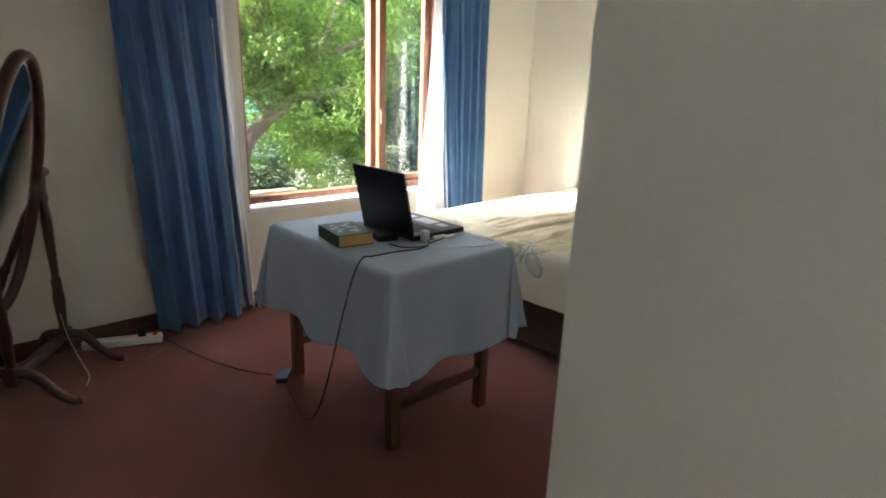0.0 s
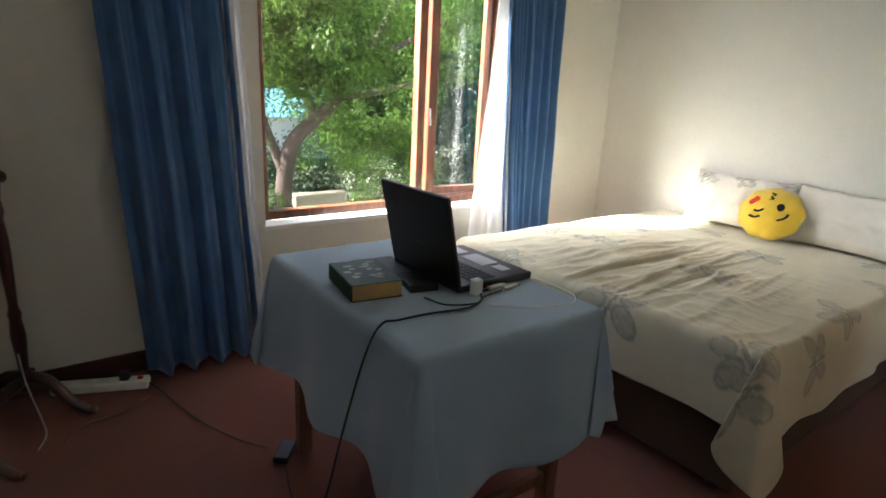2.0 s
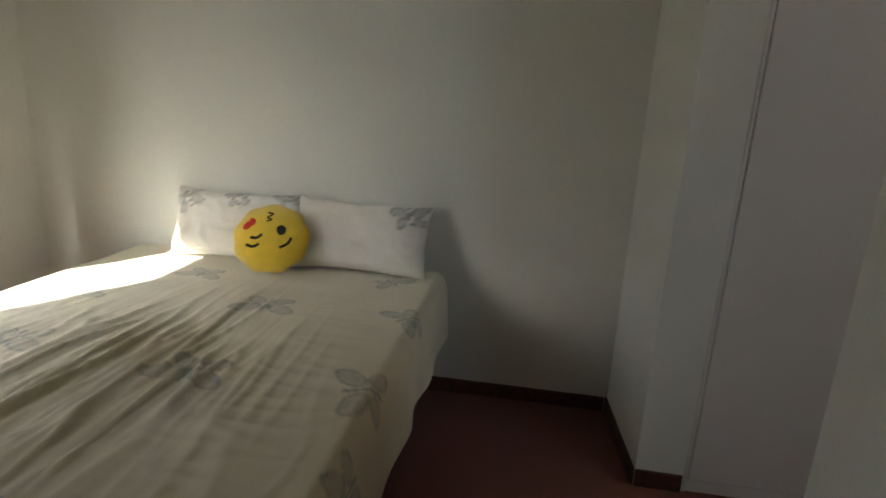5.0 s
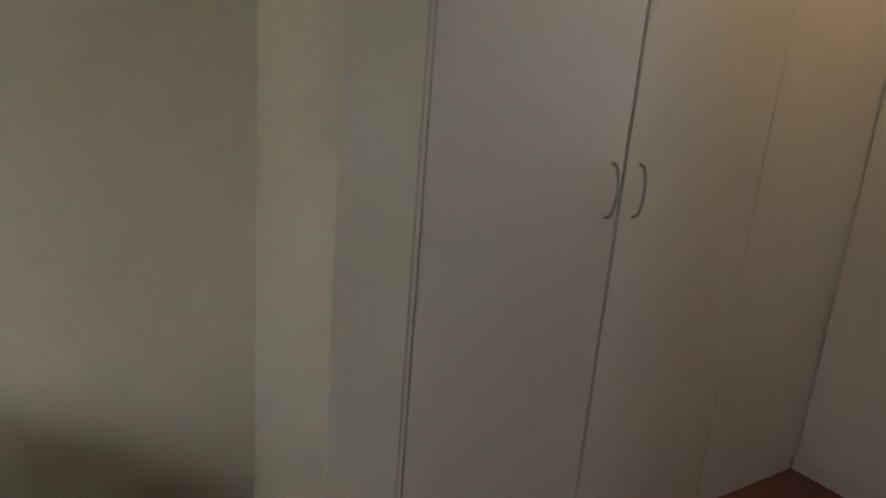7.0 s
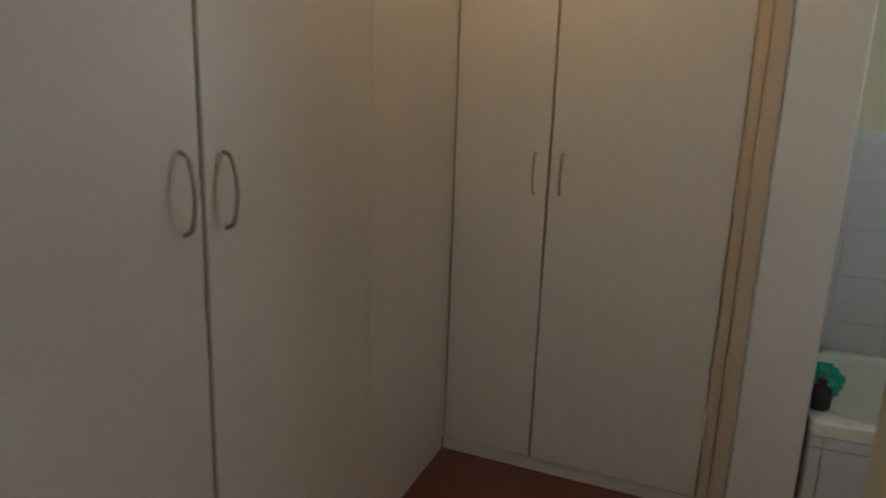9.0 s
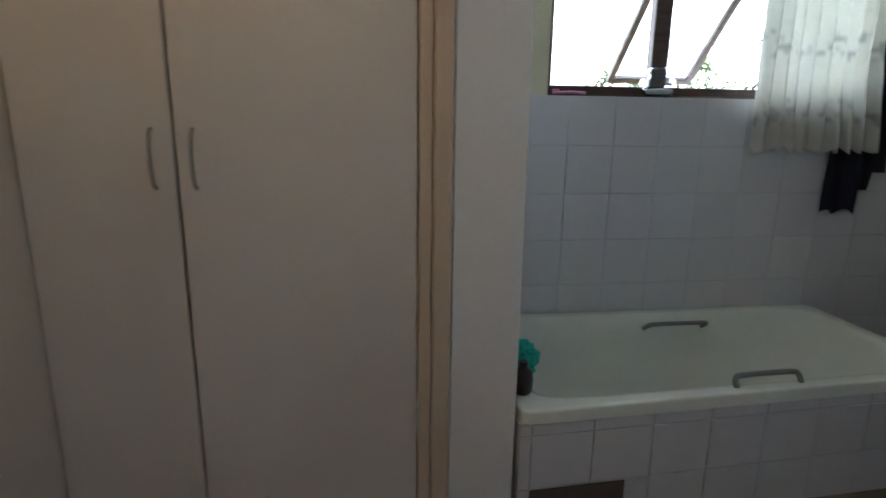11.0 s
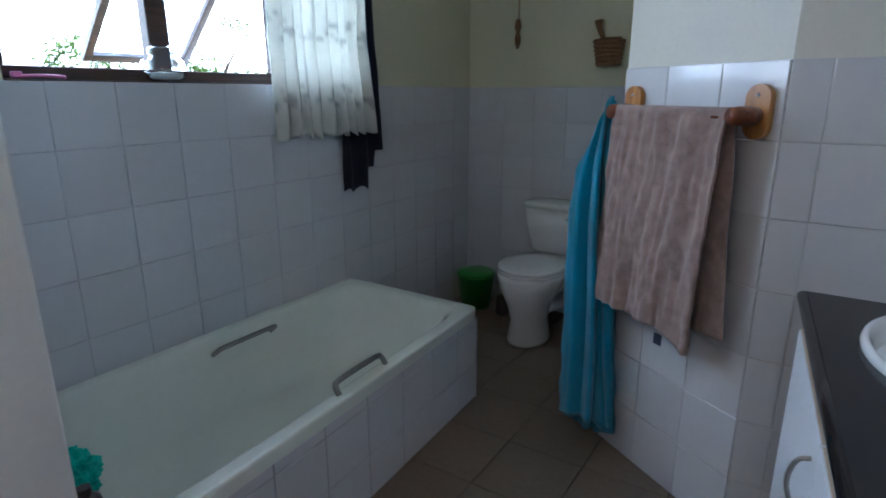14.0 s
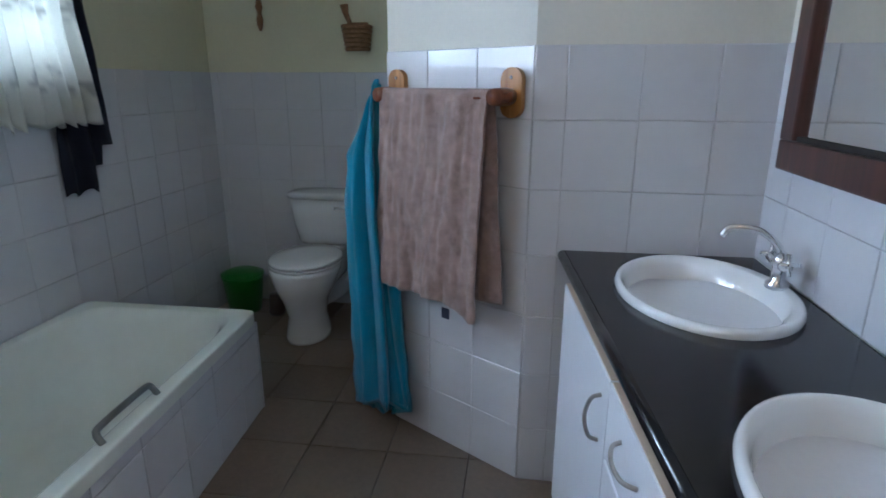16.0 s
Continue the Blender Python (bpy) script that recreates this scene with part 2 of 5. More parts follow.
M_BASKET = surface("woven_basket", (0.26, 0.14, 0.07), 0.85, vary=0.4, scale=40, fine=160, bump=1.0, depth=0.004)
M_LABEL = surface("dark_blue_label", (0.02, 0.025, 0.06), 0.6)
M_VENT = surface("dark_vent_panel", (0.10, 0.075, 0.065), 0.7, vary=0.2, fine=100)
M_GLASS = glass("clear_pane")
M_JAR = glass("jar_glass", (0.93, 0.97, 0.97), 0.02)
M_SALT = surface("white_bath_salt", (0.8, 0.8, 0.8), 0.9, vary=0.15, scale=60, fine=300, bump=0.8)
M_BARK = surface("tree_bark", (0.065, 0.042, 0.030), 0.95, vary=0.45, scale=9, fine=60, bump=1.0, depth=0.02)
# Lit and shaded leaf copies; depth shade is put into the second green.
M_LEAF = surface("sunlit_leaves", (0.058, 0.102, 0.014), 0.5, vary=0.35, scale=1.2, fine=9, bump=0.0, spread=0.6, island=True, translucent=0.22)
M_LEAF_D = surface("shaded_leaf_green", (0.016, 0.040, 0.014), 0.55, vary=0.35, scale=1.0, fine=8, bump=0.0, spread=0.5, island=True, translucent=0.25)
for leaf in (M_LEAF, M_LEAF_D):
    leaf.node_tree.nodes["Principled BSDF"].inputs["Specular IOR Level"].default_value = 0.12
M_GROUND = surface("dry_lawn", (0.060, 0.075, 0.030), 1.0, vary=0.4, scale=1.2, fine=30, bump=1.0, depth=0.03)
M_BLOSSOM = surface("cream_blossom", (0.75, 0.74, 0.62), 0.7, vary=0.1, bump=0.0, translucent=0.3)
M_PALE = surface("pale_house_plaster", (0.70, 0.69, 0.70), 0.9, vary=0.08, scale=1, fine=30, bump=0.2)
M_PLASTER = surface("garden_wall_plaster", (0.30, 0.25, 0.17), 0.9, vary=0.1, scale=2, fine=50, bump=0.4)
M_BPAINT = surface("cream_bathroom_paint", (0.68, 0.65, 0.46), 0.7, vary=0.04, scale=1.6, fine=90, bump=0.18, depth=0.0015, stain=(0.62, 0.59, 0.41), stain_scale=0.9)
M_ROOF = surface("teal_roof_sheet", (0.10, 0.26, 0.30), 0.6, vary=0.1)

# ---- mesh helpers ----


def link_mesh(name, bm, material, smooth=False):
    me = bpy.data.meshes.new(name)
    bm.normal_update()
    bm.to_mesh(me)
    bm.free()
    for mt in material if isinstance(material, (list, tuple)) else [material]:
        me.materials.append(mt)
    if smooth:
        me.shade_smooth()
    return new(name, me)


def part(name, bm, material, parent=None, label="", smooth=False):
    """One mesh object under a thing or a part, its mesh given in the world's metres minus the parent's place."""
    ob = link_mesh(name, bm, material, smooth)
    if parent is not None:
        ob.parent = parent
    if label:
        ob["label"] = label
    return ob


def thing(name, place, label, category, group="", rz=0):
    ob = new(name)
    ob.empty_display_size = 0.1
    ob.matrix_world = pose(*place, 0, 0, rz)
    return tagged(ob, label, category, group)


def box(x0, y0, z0, x1, y1, z1, bevel=0.0, bm=None, seg=1):
    own = bm is None
    b = bmesh.new()
    bmesh.ops.create_cube(b, size=1.0)
    for v in b.verts:
        v.co = Vector((x0 + (v.co.x + 0.5) * (x1 - x0), y0 + (v.co.y + 0.5) * (y1 - y0), z0 + (v.co.z + 0.5) * (z1 - z0)))
    if bevel:
        bmesh.ops.bevel(b, geom=b.edges[:], offset=bevel, segments=seg, affect="EDGES", profile=0.6)
    if own:
        return b
    join(bm, b)
    return bm


def join(bm, other):
    me = bpy.data.meshes.new("tmp")
    other.to_mesh(me)
    other.free()
    bm.from_mesh(me)
    bpy.data.meshes.remove(me)


def move(bm, m):
    bmesh.ops.transform(bm, matrix=m, verts=bm.verts[:])
    return bm


def prism(points, z0, z1):
    bm = bmesh.new()
    lo = [bm.verts.new((x, y, z0)) for x, y in points]
    hi = [bm.verts.new((x, y, z1)) for x, y in points]
    n = len(points)
    for i in range(n):
        bm.faces.new((lo[i], lo[(i + 1) % n], hi[(i + 1) % n], hi[i]))
    bm.faces.new(hi)
    bm.faces.new(lo[::-1])
    bmesh.ops.recalc_face_normals(bm, faces=bm.faces[:])
    return bm


def lathe(profile, segments=24, sx=1.0, sy=1.0, closed=False):
    """Turned shape about z from (radius, height) pairs."""
    bm = bmesh.new()
    rings = []
    for r, z in profile:
        rings.append([bm.verts.new((sx * r * math.cos(2 * math.pi * k / segments), sy * r * math.sin(2 * math.pi * k / segments), z)) for k in range(segments)])
    for a, b in zip(rings, rings[1:]):
        for k in range(segments):
            bm.faces.new((a[k], a[(k + 1) % segments], b[(k + 1) % segments], b[k]))
    if not closed:
        bm.faces.new(rings[0][::-1])
        bm.faces.new(rings[-1])
    return bm


def smooth_path(points, steps=6):
    """Catmull-Rom through the points."""
    pts = [Vector(p) for p in points]
    pts = [2 * pts[0] - pts[1]] + pts + [2 * pts[-1] - pts[-2]]
    out = []
    for a, b, c, d in zip(pts, pts[1:], pts[2:], pts[3:]):
        for k in range(steps):
            t = k / steps
            out.append(0.5 * (2 * b + (c - a) * t + (2 * a - 5 * b + 4 * c - d) * t * t + (3 * b - a - 3 * c + d) * t ** 3))
    out.append(pts[-2])
    return out


def tube(points, radius, segments=8, steps=6, bm=None, squash=1.0):
    """A round bar or cable along a smooth path; radius may be a function of 0..1."""
    own = bm is None
    bm = bm or bmesh.new()
    path = smooth_path(points, steps) if steps else [Vector(p) for p in points]
    rings = []
    side = None
    for i, p in enumerate(path):
        way = (path[min(i + 1, len(path) - 1)] - path[max(i - 1, 0)]).normalized()
        if side is None:
            side = way.cross(Vector((0, 0, 1)))
            if side.length < 0.1:
                side = way.cross(Vector((1, 0, 0)))
        side = (side - way * side.dot(way)).normalized()
        up = side.cross(way)
        r = radius(i / (len(path) - 1)) if callable(radius) else radius
        rings.append([bm.verts.new(p + r * (math.cos(2 * math.pi * k / segments) * side + squash * math.sin(2 * math.pi * k / segments) * up)) for k in range(segments)])
    for a, b in zip(rings, rings[1:]):
        for k in range(segments):
            bm.faces.new((a[k], a[(k + 1) % segments], b[(k + 1) % segments], b[k]))
    bm.faces.new(rings[0][::-1])
    bm.faces.new(rings[-1])
    return bm


def grid(nu, nv, fn):
    """A sheet of nu x nv cells; fn(u, v) gives each place, with u and v in 0..1."""
    bm = bmesh.new()
    vs = [[bm.verts.new(fn(i / nu, j / nv)) for i in range(nu + 1)] for j in range(nv + 1)]
    for j in range(nv):
        for i in range(nu):
            bm.faces.new((vs[j][i], vs[j][i + 1], vs[j + 1][i + 1], vs[j + 1][i]))
    return bm


def thick(ob, t):
    m = ob.modifiers.new("thickness", "SOLIDIFY")
    m.thickness, m.offset = t, 0
    return ob


def structure(ob, label="", category=""):
    return tagged(ob, label, category, kind="structure")


def ripple(*p):
    return noise.noise(Vector(p))


# ---- plan ----
H = 2.5                 # ceiling
Y_WIN = 3.53            # bedroom window wall, inner face
X_HEAD = 3.66           # wall behind the bed
Y_NICHE = 0.628         # wall beside the bed, at its inner corner
Y_STUB = 0.585          # and at its free end
X_WARD = 3.128          # fronts of the longer wardrobe
Y_WARD = -1.438         # fronts of the short wardrobe
X_BLK0, X_BLK1 = 0.212, 2.03   # block between hall, bedroom, dressing corner and bathroom
Y_BLK = 0.63
Y_MIR = 0.211           # bathroom mirror wall
X_TW = 0.56             # tiled wall at the end of the vanity
CH_A, CH_B = Vector((0.244, -0.93)), Vector((0.56, -0.44))   # cut-off corner with the towel rail
Y_BW = -2.24            # bathroom window wall
X_TOI = -0.92           # wall behind the toilet
X_PART = 1.877          # partition at the head of the bath
WIN = (1.076, 2.645, 0.636, 2.12)     # bedroom window: x0, x1, z0, z1
BWIN = (0.13, 1.568, 1.356, 2.25)    # bathroom window

structure(part("floor", prism([(-1.9, -0.7), (0.32, -0.7), (0.32, 0.5), (2.0, 0.5), (2.0, -0.06), (1.885, -0.06), (1.885, -2.05), (3.9, -2.05), (3.9, 3.75), (-1.9, 3.75)], -0.12, 0.0), M_CARPET), "worn red-brown carpet in bedroom and dressing corner", "carpet")
structure(part("ceiling", box(-1.9, -2.6, H, 4.0, 3.9, H + 0.12), M_CEIL), "plain white ceiling", "ceiling")

# bedroom window wall with its opening
wall_n = structure(new("wall_north"), "cream painted wall around the bedroom window", "wall")
for a, b, c, d in ((-1.9, WIN[0], 0, H), (WIN[1], 3.9, 0, H), (WIN[0], WIN[1], 0, WIN[2] - 0.02), (WIN[0], WIN[1], WIN[3], H)):
    part("wall_panel", box(a, Y_WIN, c, b, Y_WIN + 0.22, d), M_WALL, wall_n)
structure(part("wall_east", box(X_HEAD, 0.585, 0, X_HEAD + 0.2, Y_WIN, H), M_WALL), "plain cream wall behind the bed", "wall")
structure(part("wall_niche", prism([(X_WARD, 0.408), (X_HEAD, 0.408), (X_HEAD, Y_NICHE), (X_WARD, Y_STUB)], 0, H), M_WALL), "cream stub wall between bed and wardrobe", "wall")
# The opening is added out of view to bring fill daylight into the hall.
wall_w = structure(new("wall_west"), "plain cream wall of the hall with an added unseen opening for fill daylight", "wall")
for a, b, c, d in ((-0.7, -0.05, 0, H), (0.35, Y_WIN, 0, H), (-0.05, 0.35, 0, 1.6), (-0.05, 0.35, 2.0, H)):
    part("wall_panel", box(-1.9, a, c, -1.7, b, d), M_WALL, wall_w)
structure(part("wall_dressing_east", box(3.75, -2.5, 0, 3.9, 0.408, H), M_WALL), "plain wall behind the wardrobe", "wall")
block = structure(part("wall_block", prism([(X_BLK0, 0.628), (X_BLK0, -0.70), (-1.9, -0.70), (-1.9, -0.93), (CH_A.x, CH_A.y), (CH_B.x, CH_B.y), (X_TW, Y_MIR),
                                            (1.95, Y_MIR), (1.95, -0.07), (2.134, -0.07), (2.134, 0.07), (X_BLK1, 0.07), (X_BLK1, 0.593)], 0, H), M_WALL),
                  "cream painted partition between bedroom, dressing corner and bathroom", "wall")
# bathroom window wall
wall_s = structure(new("wall_south"), "bathroom wall, tiled below the window", "wall")
for a, b, c, d in ((X_TOI - 0.2, BWIN[0], 0, H), (BWIN[1], 4.0, 0, H), (BWIN[0], BWIN[1], 0, BWIN[2]), (BWIN[0], BWIN[1], BWIN[3], H)):
    part("wall_panel", box(a, Y_BW - 0.20, c, b, Y_BW, d), M_BPAINT, wall_s)
structure(part("wall_toilet", box(X_TOI - 0.2, Y_BW, 0, X_TOI, -0.93, H), M_BPAINT), "cream wall behind the toilet, tiled below", "wall")
structure(part("wall_partition", box(X_PART, Y_BW, 0, 2.078, Y_WARD + 0.008, H, 0.005), M_WHITE), "white partition end beside the bathroom door opening", "wall")
structure(part("floor_bathroom", box(X_TOI - 0.2, Y_BW, -0.12, 1.88, -0.20, -0.008), M_FGROUT), "beige tiled bathroom floor with dark joints", "floor")
structure(part("floor_vanity", box(X_TW, -0.20, -0.12, 1.95, Y_MIR, -0.008), M_FGROUT), "floor below the vanity", "floor")
structure(part("threshold", box(1.84, -1.43, -0.006, 1.90, -0.07, 0.006, 0.003), M_SKIRT), "dark threshold strip at the bathroom floor", "threshold")


def skirting(points, h=0.075, t=0.014):
    """Dark skirting along a run of wall feet; the room lies to the left of the run."""
    for (ax, ay), (bx, by) in zip(points, points[1:]):
        a, b = Vector((ax, ay, 0)), Vector((bx, by, 0))
        ln = (b - a).length
        bm = box(0, 0.001, 0.0, ln, t, h, 0.004)
        move(bm, Matrix.Translation(a) @ Matrix.Rotation(math.atan2(by - ay, bx - ax), 4, "Z"))
        structure(part("baseboard", bm, M_SKIRT), "dark stained wooden skirting board", "skirting")


skirting([(X_HEAD, Y_NICHE + 0.016), (X_HEAD, Y_WIN)], 0.072)
skirting([(X_WARD, Y_STUB), (X_HEAD, Y_NICHE)], 0.072)
skirting([(X_WARD, 0.415), (X_WARD, Y_STUB)], 0.072)
skirting([(X_HEAD - 0.016, Y_WIN), (-1.7, Y_WIN)], 0.10)


# ---- bedroom window ----
def window_bedroom():
    x0, x1, z0, z1 = WIN
    y0, y1 = Y_WIN + 0.085, Y_WIN + 0.145
    w = structure(new("window_1"), "reddish wooden bedroom window with one sash pushed open", "window")
    f = part("window_frame", box(x0, y0, z0, x0 + 0.05, y1, z1, 0.004), M_FRAME, w)
    bm = bmesh.new()
    for a in ((x1 - 0.05, z0, x1, z1), (x0 + 0.05, z0, x1 - 0.05, z0 + 0.045), (x0 + 0.05, z1 - 0.05, x1 - 0.05, z1), (2.03, z0 + 0.045, 2.085, z1 - 0.05)):
        box(a[0], y0, a[1], a[2], y1, a[3], 0.004, bm)
    part("window_rail", bm, M_FRAME, w)
    pane = part("pane", box(x0 + 0.05, y0 + 0.028, z0 + 0.045, 2.03, y0 + 0.032, z1 - 0.05), M_GLASS, w)
    pane.visible_shadow = False
    # side sash, hung on its outer stile and pushed outwards
    sw, sh = x1 - 0.055 - 2.15, z1 - z0 - 0.10
    sash = part("sash", box(-sw, 0.0, 0.0, -sw + 0.06, 0.05, sh, 0.003), M_FRAME, w)
    bm = bmesh.new()
    for a in ((-0.05, 0, 0, sh), (-sw + 0.06, 0, -0.05, 0.045), (-sw + 0.06, sh - 0.045, -0.05, sh)):
        box(a[0], 0.0, a[1], a[2], 0.04, a[3], 0.003, bm)
    part("sash_rail", bm, M_FRAME, sash)
    p2 = part("pane", box(-sw + 0.06, 0.018, 0.045, -0.05, 0.022, sh - 0.045), M_GLASS, sash)
    p2.visible_shadow = False
    sash.matrix_local = pose(x1 - 0.055, y1 - 0.03, z0 + 0.05, 0, 0, -4)
    part("handle", tube([(2.10, y0 - 0.004, 1.20), (2.10, y0 - 0.03, 1.21), (2.10, y0 - 0.035, 1.12)], 0.006), M_STEEL, w)
    structure(part("window_sill", box(x0 - 0.01, Y_WIN - 0.012, z0 - 0.03, x1 + 0.01, y0 + 0.002, z0 - 0.004, 0.004), M_WHITE), "white painted inner window sill", "sill")


window_bedroom()


def cloth_panel(fold, wave, seed):
    def out(u, v):
        # folds wander sideways and merge on the way down
        w = u + 0.05 * ripple(u * 2.5, v * 1.6, seed) + 0.03 * math.sin(5 * u + seed)
        p = 2 * math.pi * fold * w
        a = wave * (math.sin(p) + 0.38 * math.sin(2.13 * p + seed + 1.3 * v) + 0.5 * ripple(u * 5, v * 1.3, seed + 7))
        fine = 0.008 * math.sin(4.7 * p + seed) * v ** 2
        return a * (0.5 + 0.6 * (1 - v)) + fine + 0.010 * ripple(u * 8, v * 5, seed)
    return out


def curtain(name, label, blue, white, y, z0, z1, folds, seed):
    """A gathered curtain with its white lining showing at one edge. blue and white: top x0, x1, bottom x0, x1."""
    c = thing(name, (0, 0, 0), label, "curtain")
    for nm, span, mt, dy, fo, bottom in (("curtain_cloth", blue, M_CURT, 0.0, folds, z0), ("lining", white, M_LINING, 0.02, 2, z0 + 0.02)):
        if span is None:
            continue
        f = cloth_panel(fo, 0.034 if nm == "curtain_cloth" else 0.012, seed)

        def place(u, v, f=f, span=span, dy=dy, bottom=bottom):
            xt = span[0] + (span[1] - span[0]) * u
            xb = span[2] + (span[3] - span[2]) * u
            s = (1 - v) ** 1.4
            x = xt * (1 - s) + xb * s + 0.008 * ripple(u * 9, v * 4, seed + 3)
            z = bottom + (z1 - bottom) * v
            if v == 0:
                z += 0.018 * abs(math.sin(folds * 3 * u + seed))
            return (x, y + dy + f(u, v), z)
        ob = part(nm, grid(110 if nm == "curtain_cloth" else 24, 46, place), mt, c, smooth=True)
        thick(ob, 0.003)
    return c


curtain("curtain", "long blue gathered curtain with white lining hanging to the carpet", (0.40, 0.90, 0.475, 0.985), (0.88, 0.955, 0.95, 1.035), 3.42, 0.012, 2.28, 4.6, 1.0)
curtain("curtain", "blue gathered curtain with sunlit white lining beside the bed", (2.50, 2.985, 2.64, 3.00), (2.47, 2.58, 2.27, 2.70), 3.42, 0.03, 2.28, 5.0, 4.2)
rail = thing("curtain_rail", (0, 0, 0), "plain wooden curtain rail above the bedroom window", "curtain rail")
part("rod", tube([(0.30, 3.43, 2.30), (3.1, 3.43, 2.30)], 0.014, 12, 0), M_FRAME, rail)
for bx in (0.32, 3.08):
    part("bracket", box(bx - 0.012, 3.43, 2.285, bx + 0.012, Y_WIN, 2.315), M_FRAME, rail)


# ---- bed ----
BED = (1.89, 3.635, 1.455, 2.96, 0.60)   # foot, head, near side, window side, top


def butterfly(px, py, cx, cy, ang, size):
    """How strongly a printed butterfly covers a point of the cloth."""
    dx, dy = px - cx, py - cy
    c, s = math.cos(ang), math.sin(ang)
    x, y = (dx * c + dy * s) / size, (-dx * s + dy * c) / size
    best = 0.0
    for ex, ey, rx, ry, tilt in ((0.55, 0.30, 0.52, 0.30, 0.5), (0.42, -0.32, 0.36, 0.26, -0.6)):
        qx, qy = abs(x) - ex, y - ey
        ct, st = math.cos(tilt), math.sin(tilt)
        ax, ay = (qx * ct + qy * st) / rx, (-qx * st + qy * ct) / ry
        d = ax * ax + ay * ay
        if d < 1:
            edge = 0.55 + 0.45 * (d > 0.55)
            vein = 0.30 * (abs(math.sin(5 * math.atan2(ay, ax + 1.0))) > 0.8)
            best = max(best, min(1.0, edge * 0.72 + vein * 0.4) * min(1, (1 - d) * 6))
    if abs(x) < 0.06 and abs(y) < 0.5:
        best = 0.9
    return best


def drape(x0, x1, y0, y1, top, over, nx, ny, hem, wrinkle, corner=0.35, flare=0.10, soft=0.035, bunch=0.12, pleat=0.0):
    """A cloth lying on a flat top and hanging over its edges. over: overhang at x0, x1, y0, y1."""
    ax0, ax1, ay0, ay1 = x0 - over[0], x1 + over[1], y0 - over[2], y1 + over[3]
    flat = {}

    def place(u, v):
        fx, fy = ax0 + (ax1 - ax0) * u, ay0 + (ay1 - ay0) * v
        dx = max(x0 - fx, 0, fx - x1)
        dy = max(y0 - fy, 0, fy - y1)
        sx = -1 if fx < x0 else 1
        sy = -1 if fy < y0 else 1
        cx, cy = min(max(fx, x0), x1), min(max(fy, y0), y1)
        d = max(dx, dy) + corner * min(dx, dy)
        away = soft * (1 - math.exp(-d / max(soft, 0.001)))
        hang = max(0.0, d - away * 0.6)
        tot = math.hypot(dx, dy) + 1e-6
        ox, oy = dx / tot, dy / tot
        run = (cy - y0) if dx > dy else (cx - x0)
        swell = flare * hang * (0.5 + 0.5 * math.sin(run * 15 + 1.0)) + 0.02 * hang * ripple(run * 7, hang * 3, 2.0)
        if dx > 0 and dy > 0:
            swell += bunch * hang * (min(dx, dy) / max(dx, dy)) ** 1.3
            rr = min(dx, dy) / max(dx, dy)
            slide = pleat * max(dx, dy) * rr * (1 - rr) * 4
            swell += 0.25 * slide
            if dx > dy:
                cy -= sy * slide
            else:
                cx -= sx * slide
        z = top - hang + wrinkle(fx, fy) * (1.0 if d < 0.001 else max(0.0, 1 - d * 6))
        if u in (0, 1) or v in (0, 1):
            z += hem * ripple(fx * 6, fy * 6, 5.0)
        return (cx + sx * ox * (away + swell), cy + sy * oy * (away + swell), max(0.012, z))
    bm = bmesh.new()
    vs = []
    for j in range(ny + 1):
        row = []
        for i in range(nx + 1):
            v = bm.verts.new(place(i / nx, j / ny))
            row.append(v)
            flat[len(flat)] = (ax0 + (ax1 - ax0) * i / nx, ay0 + (ay1 - ay0) * j / ny)
        vs.append(row)
    for j in range(ny):
        for i in range(nx):
            bm.faces.new((vs[j][i], vs[j][i + 1], vs[j + 1][i + 1], vs[j + 1][i]))
    return bm, flat


def ink(ob, values):
    at = ob.data.attributes.new("print", "FLOAT", "POINT")
    at.data.foreach_set("value", np.array(values, dtype=np.float32))


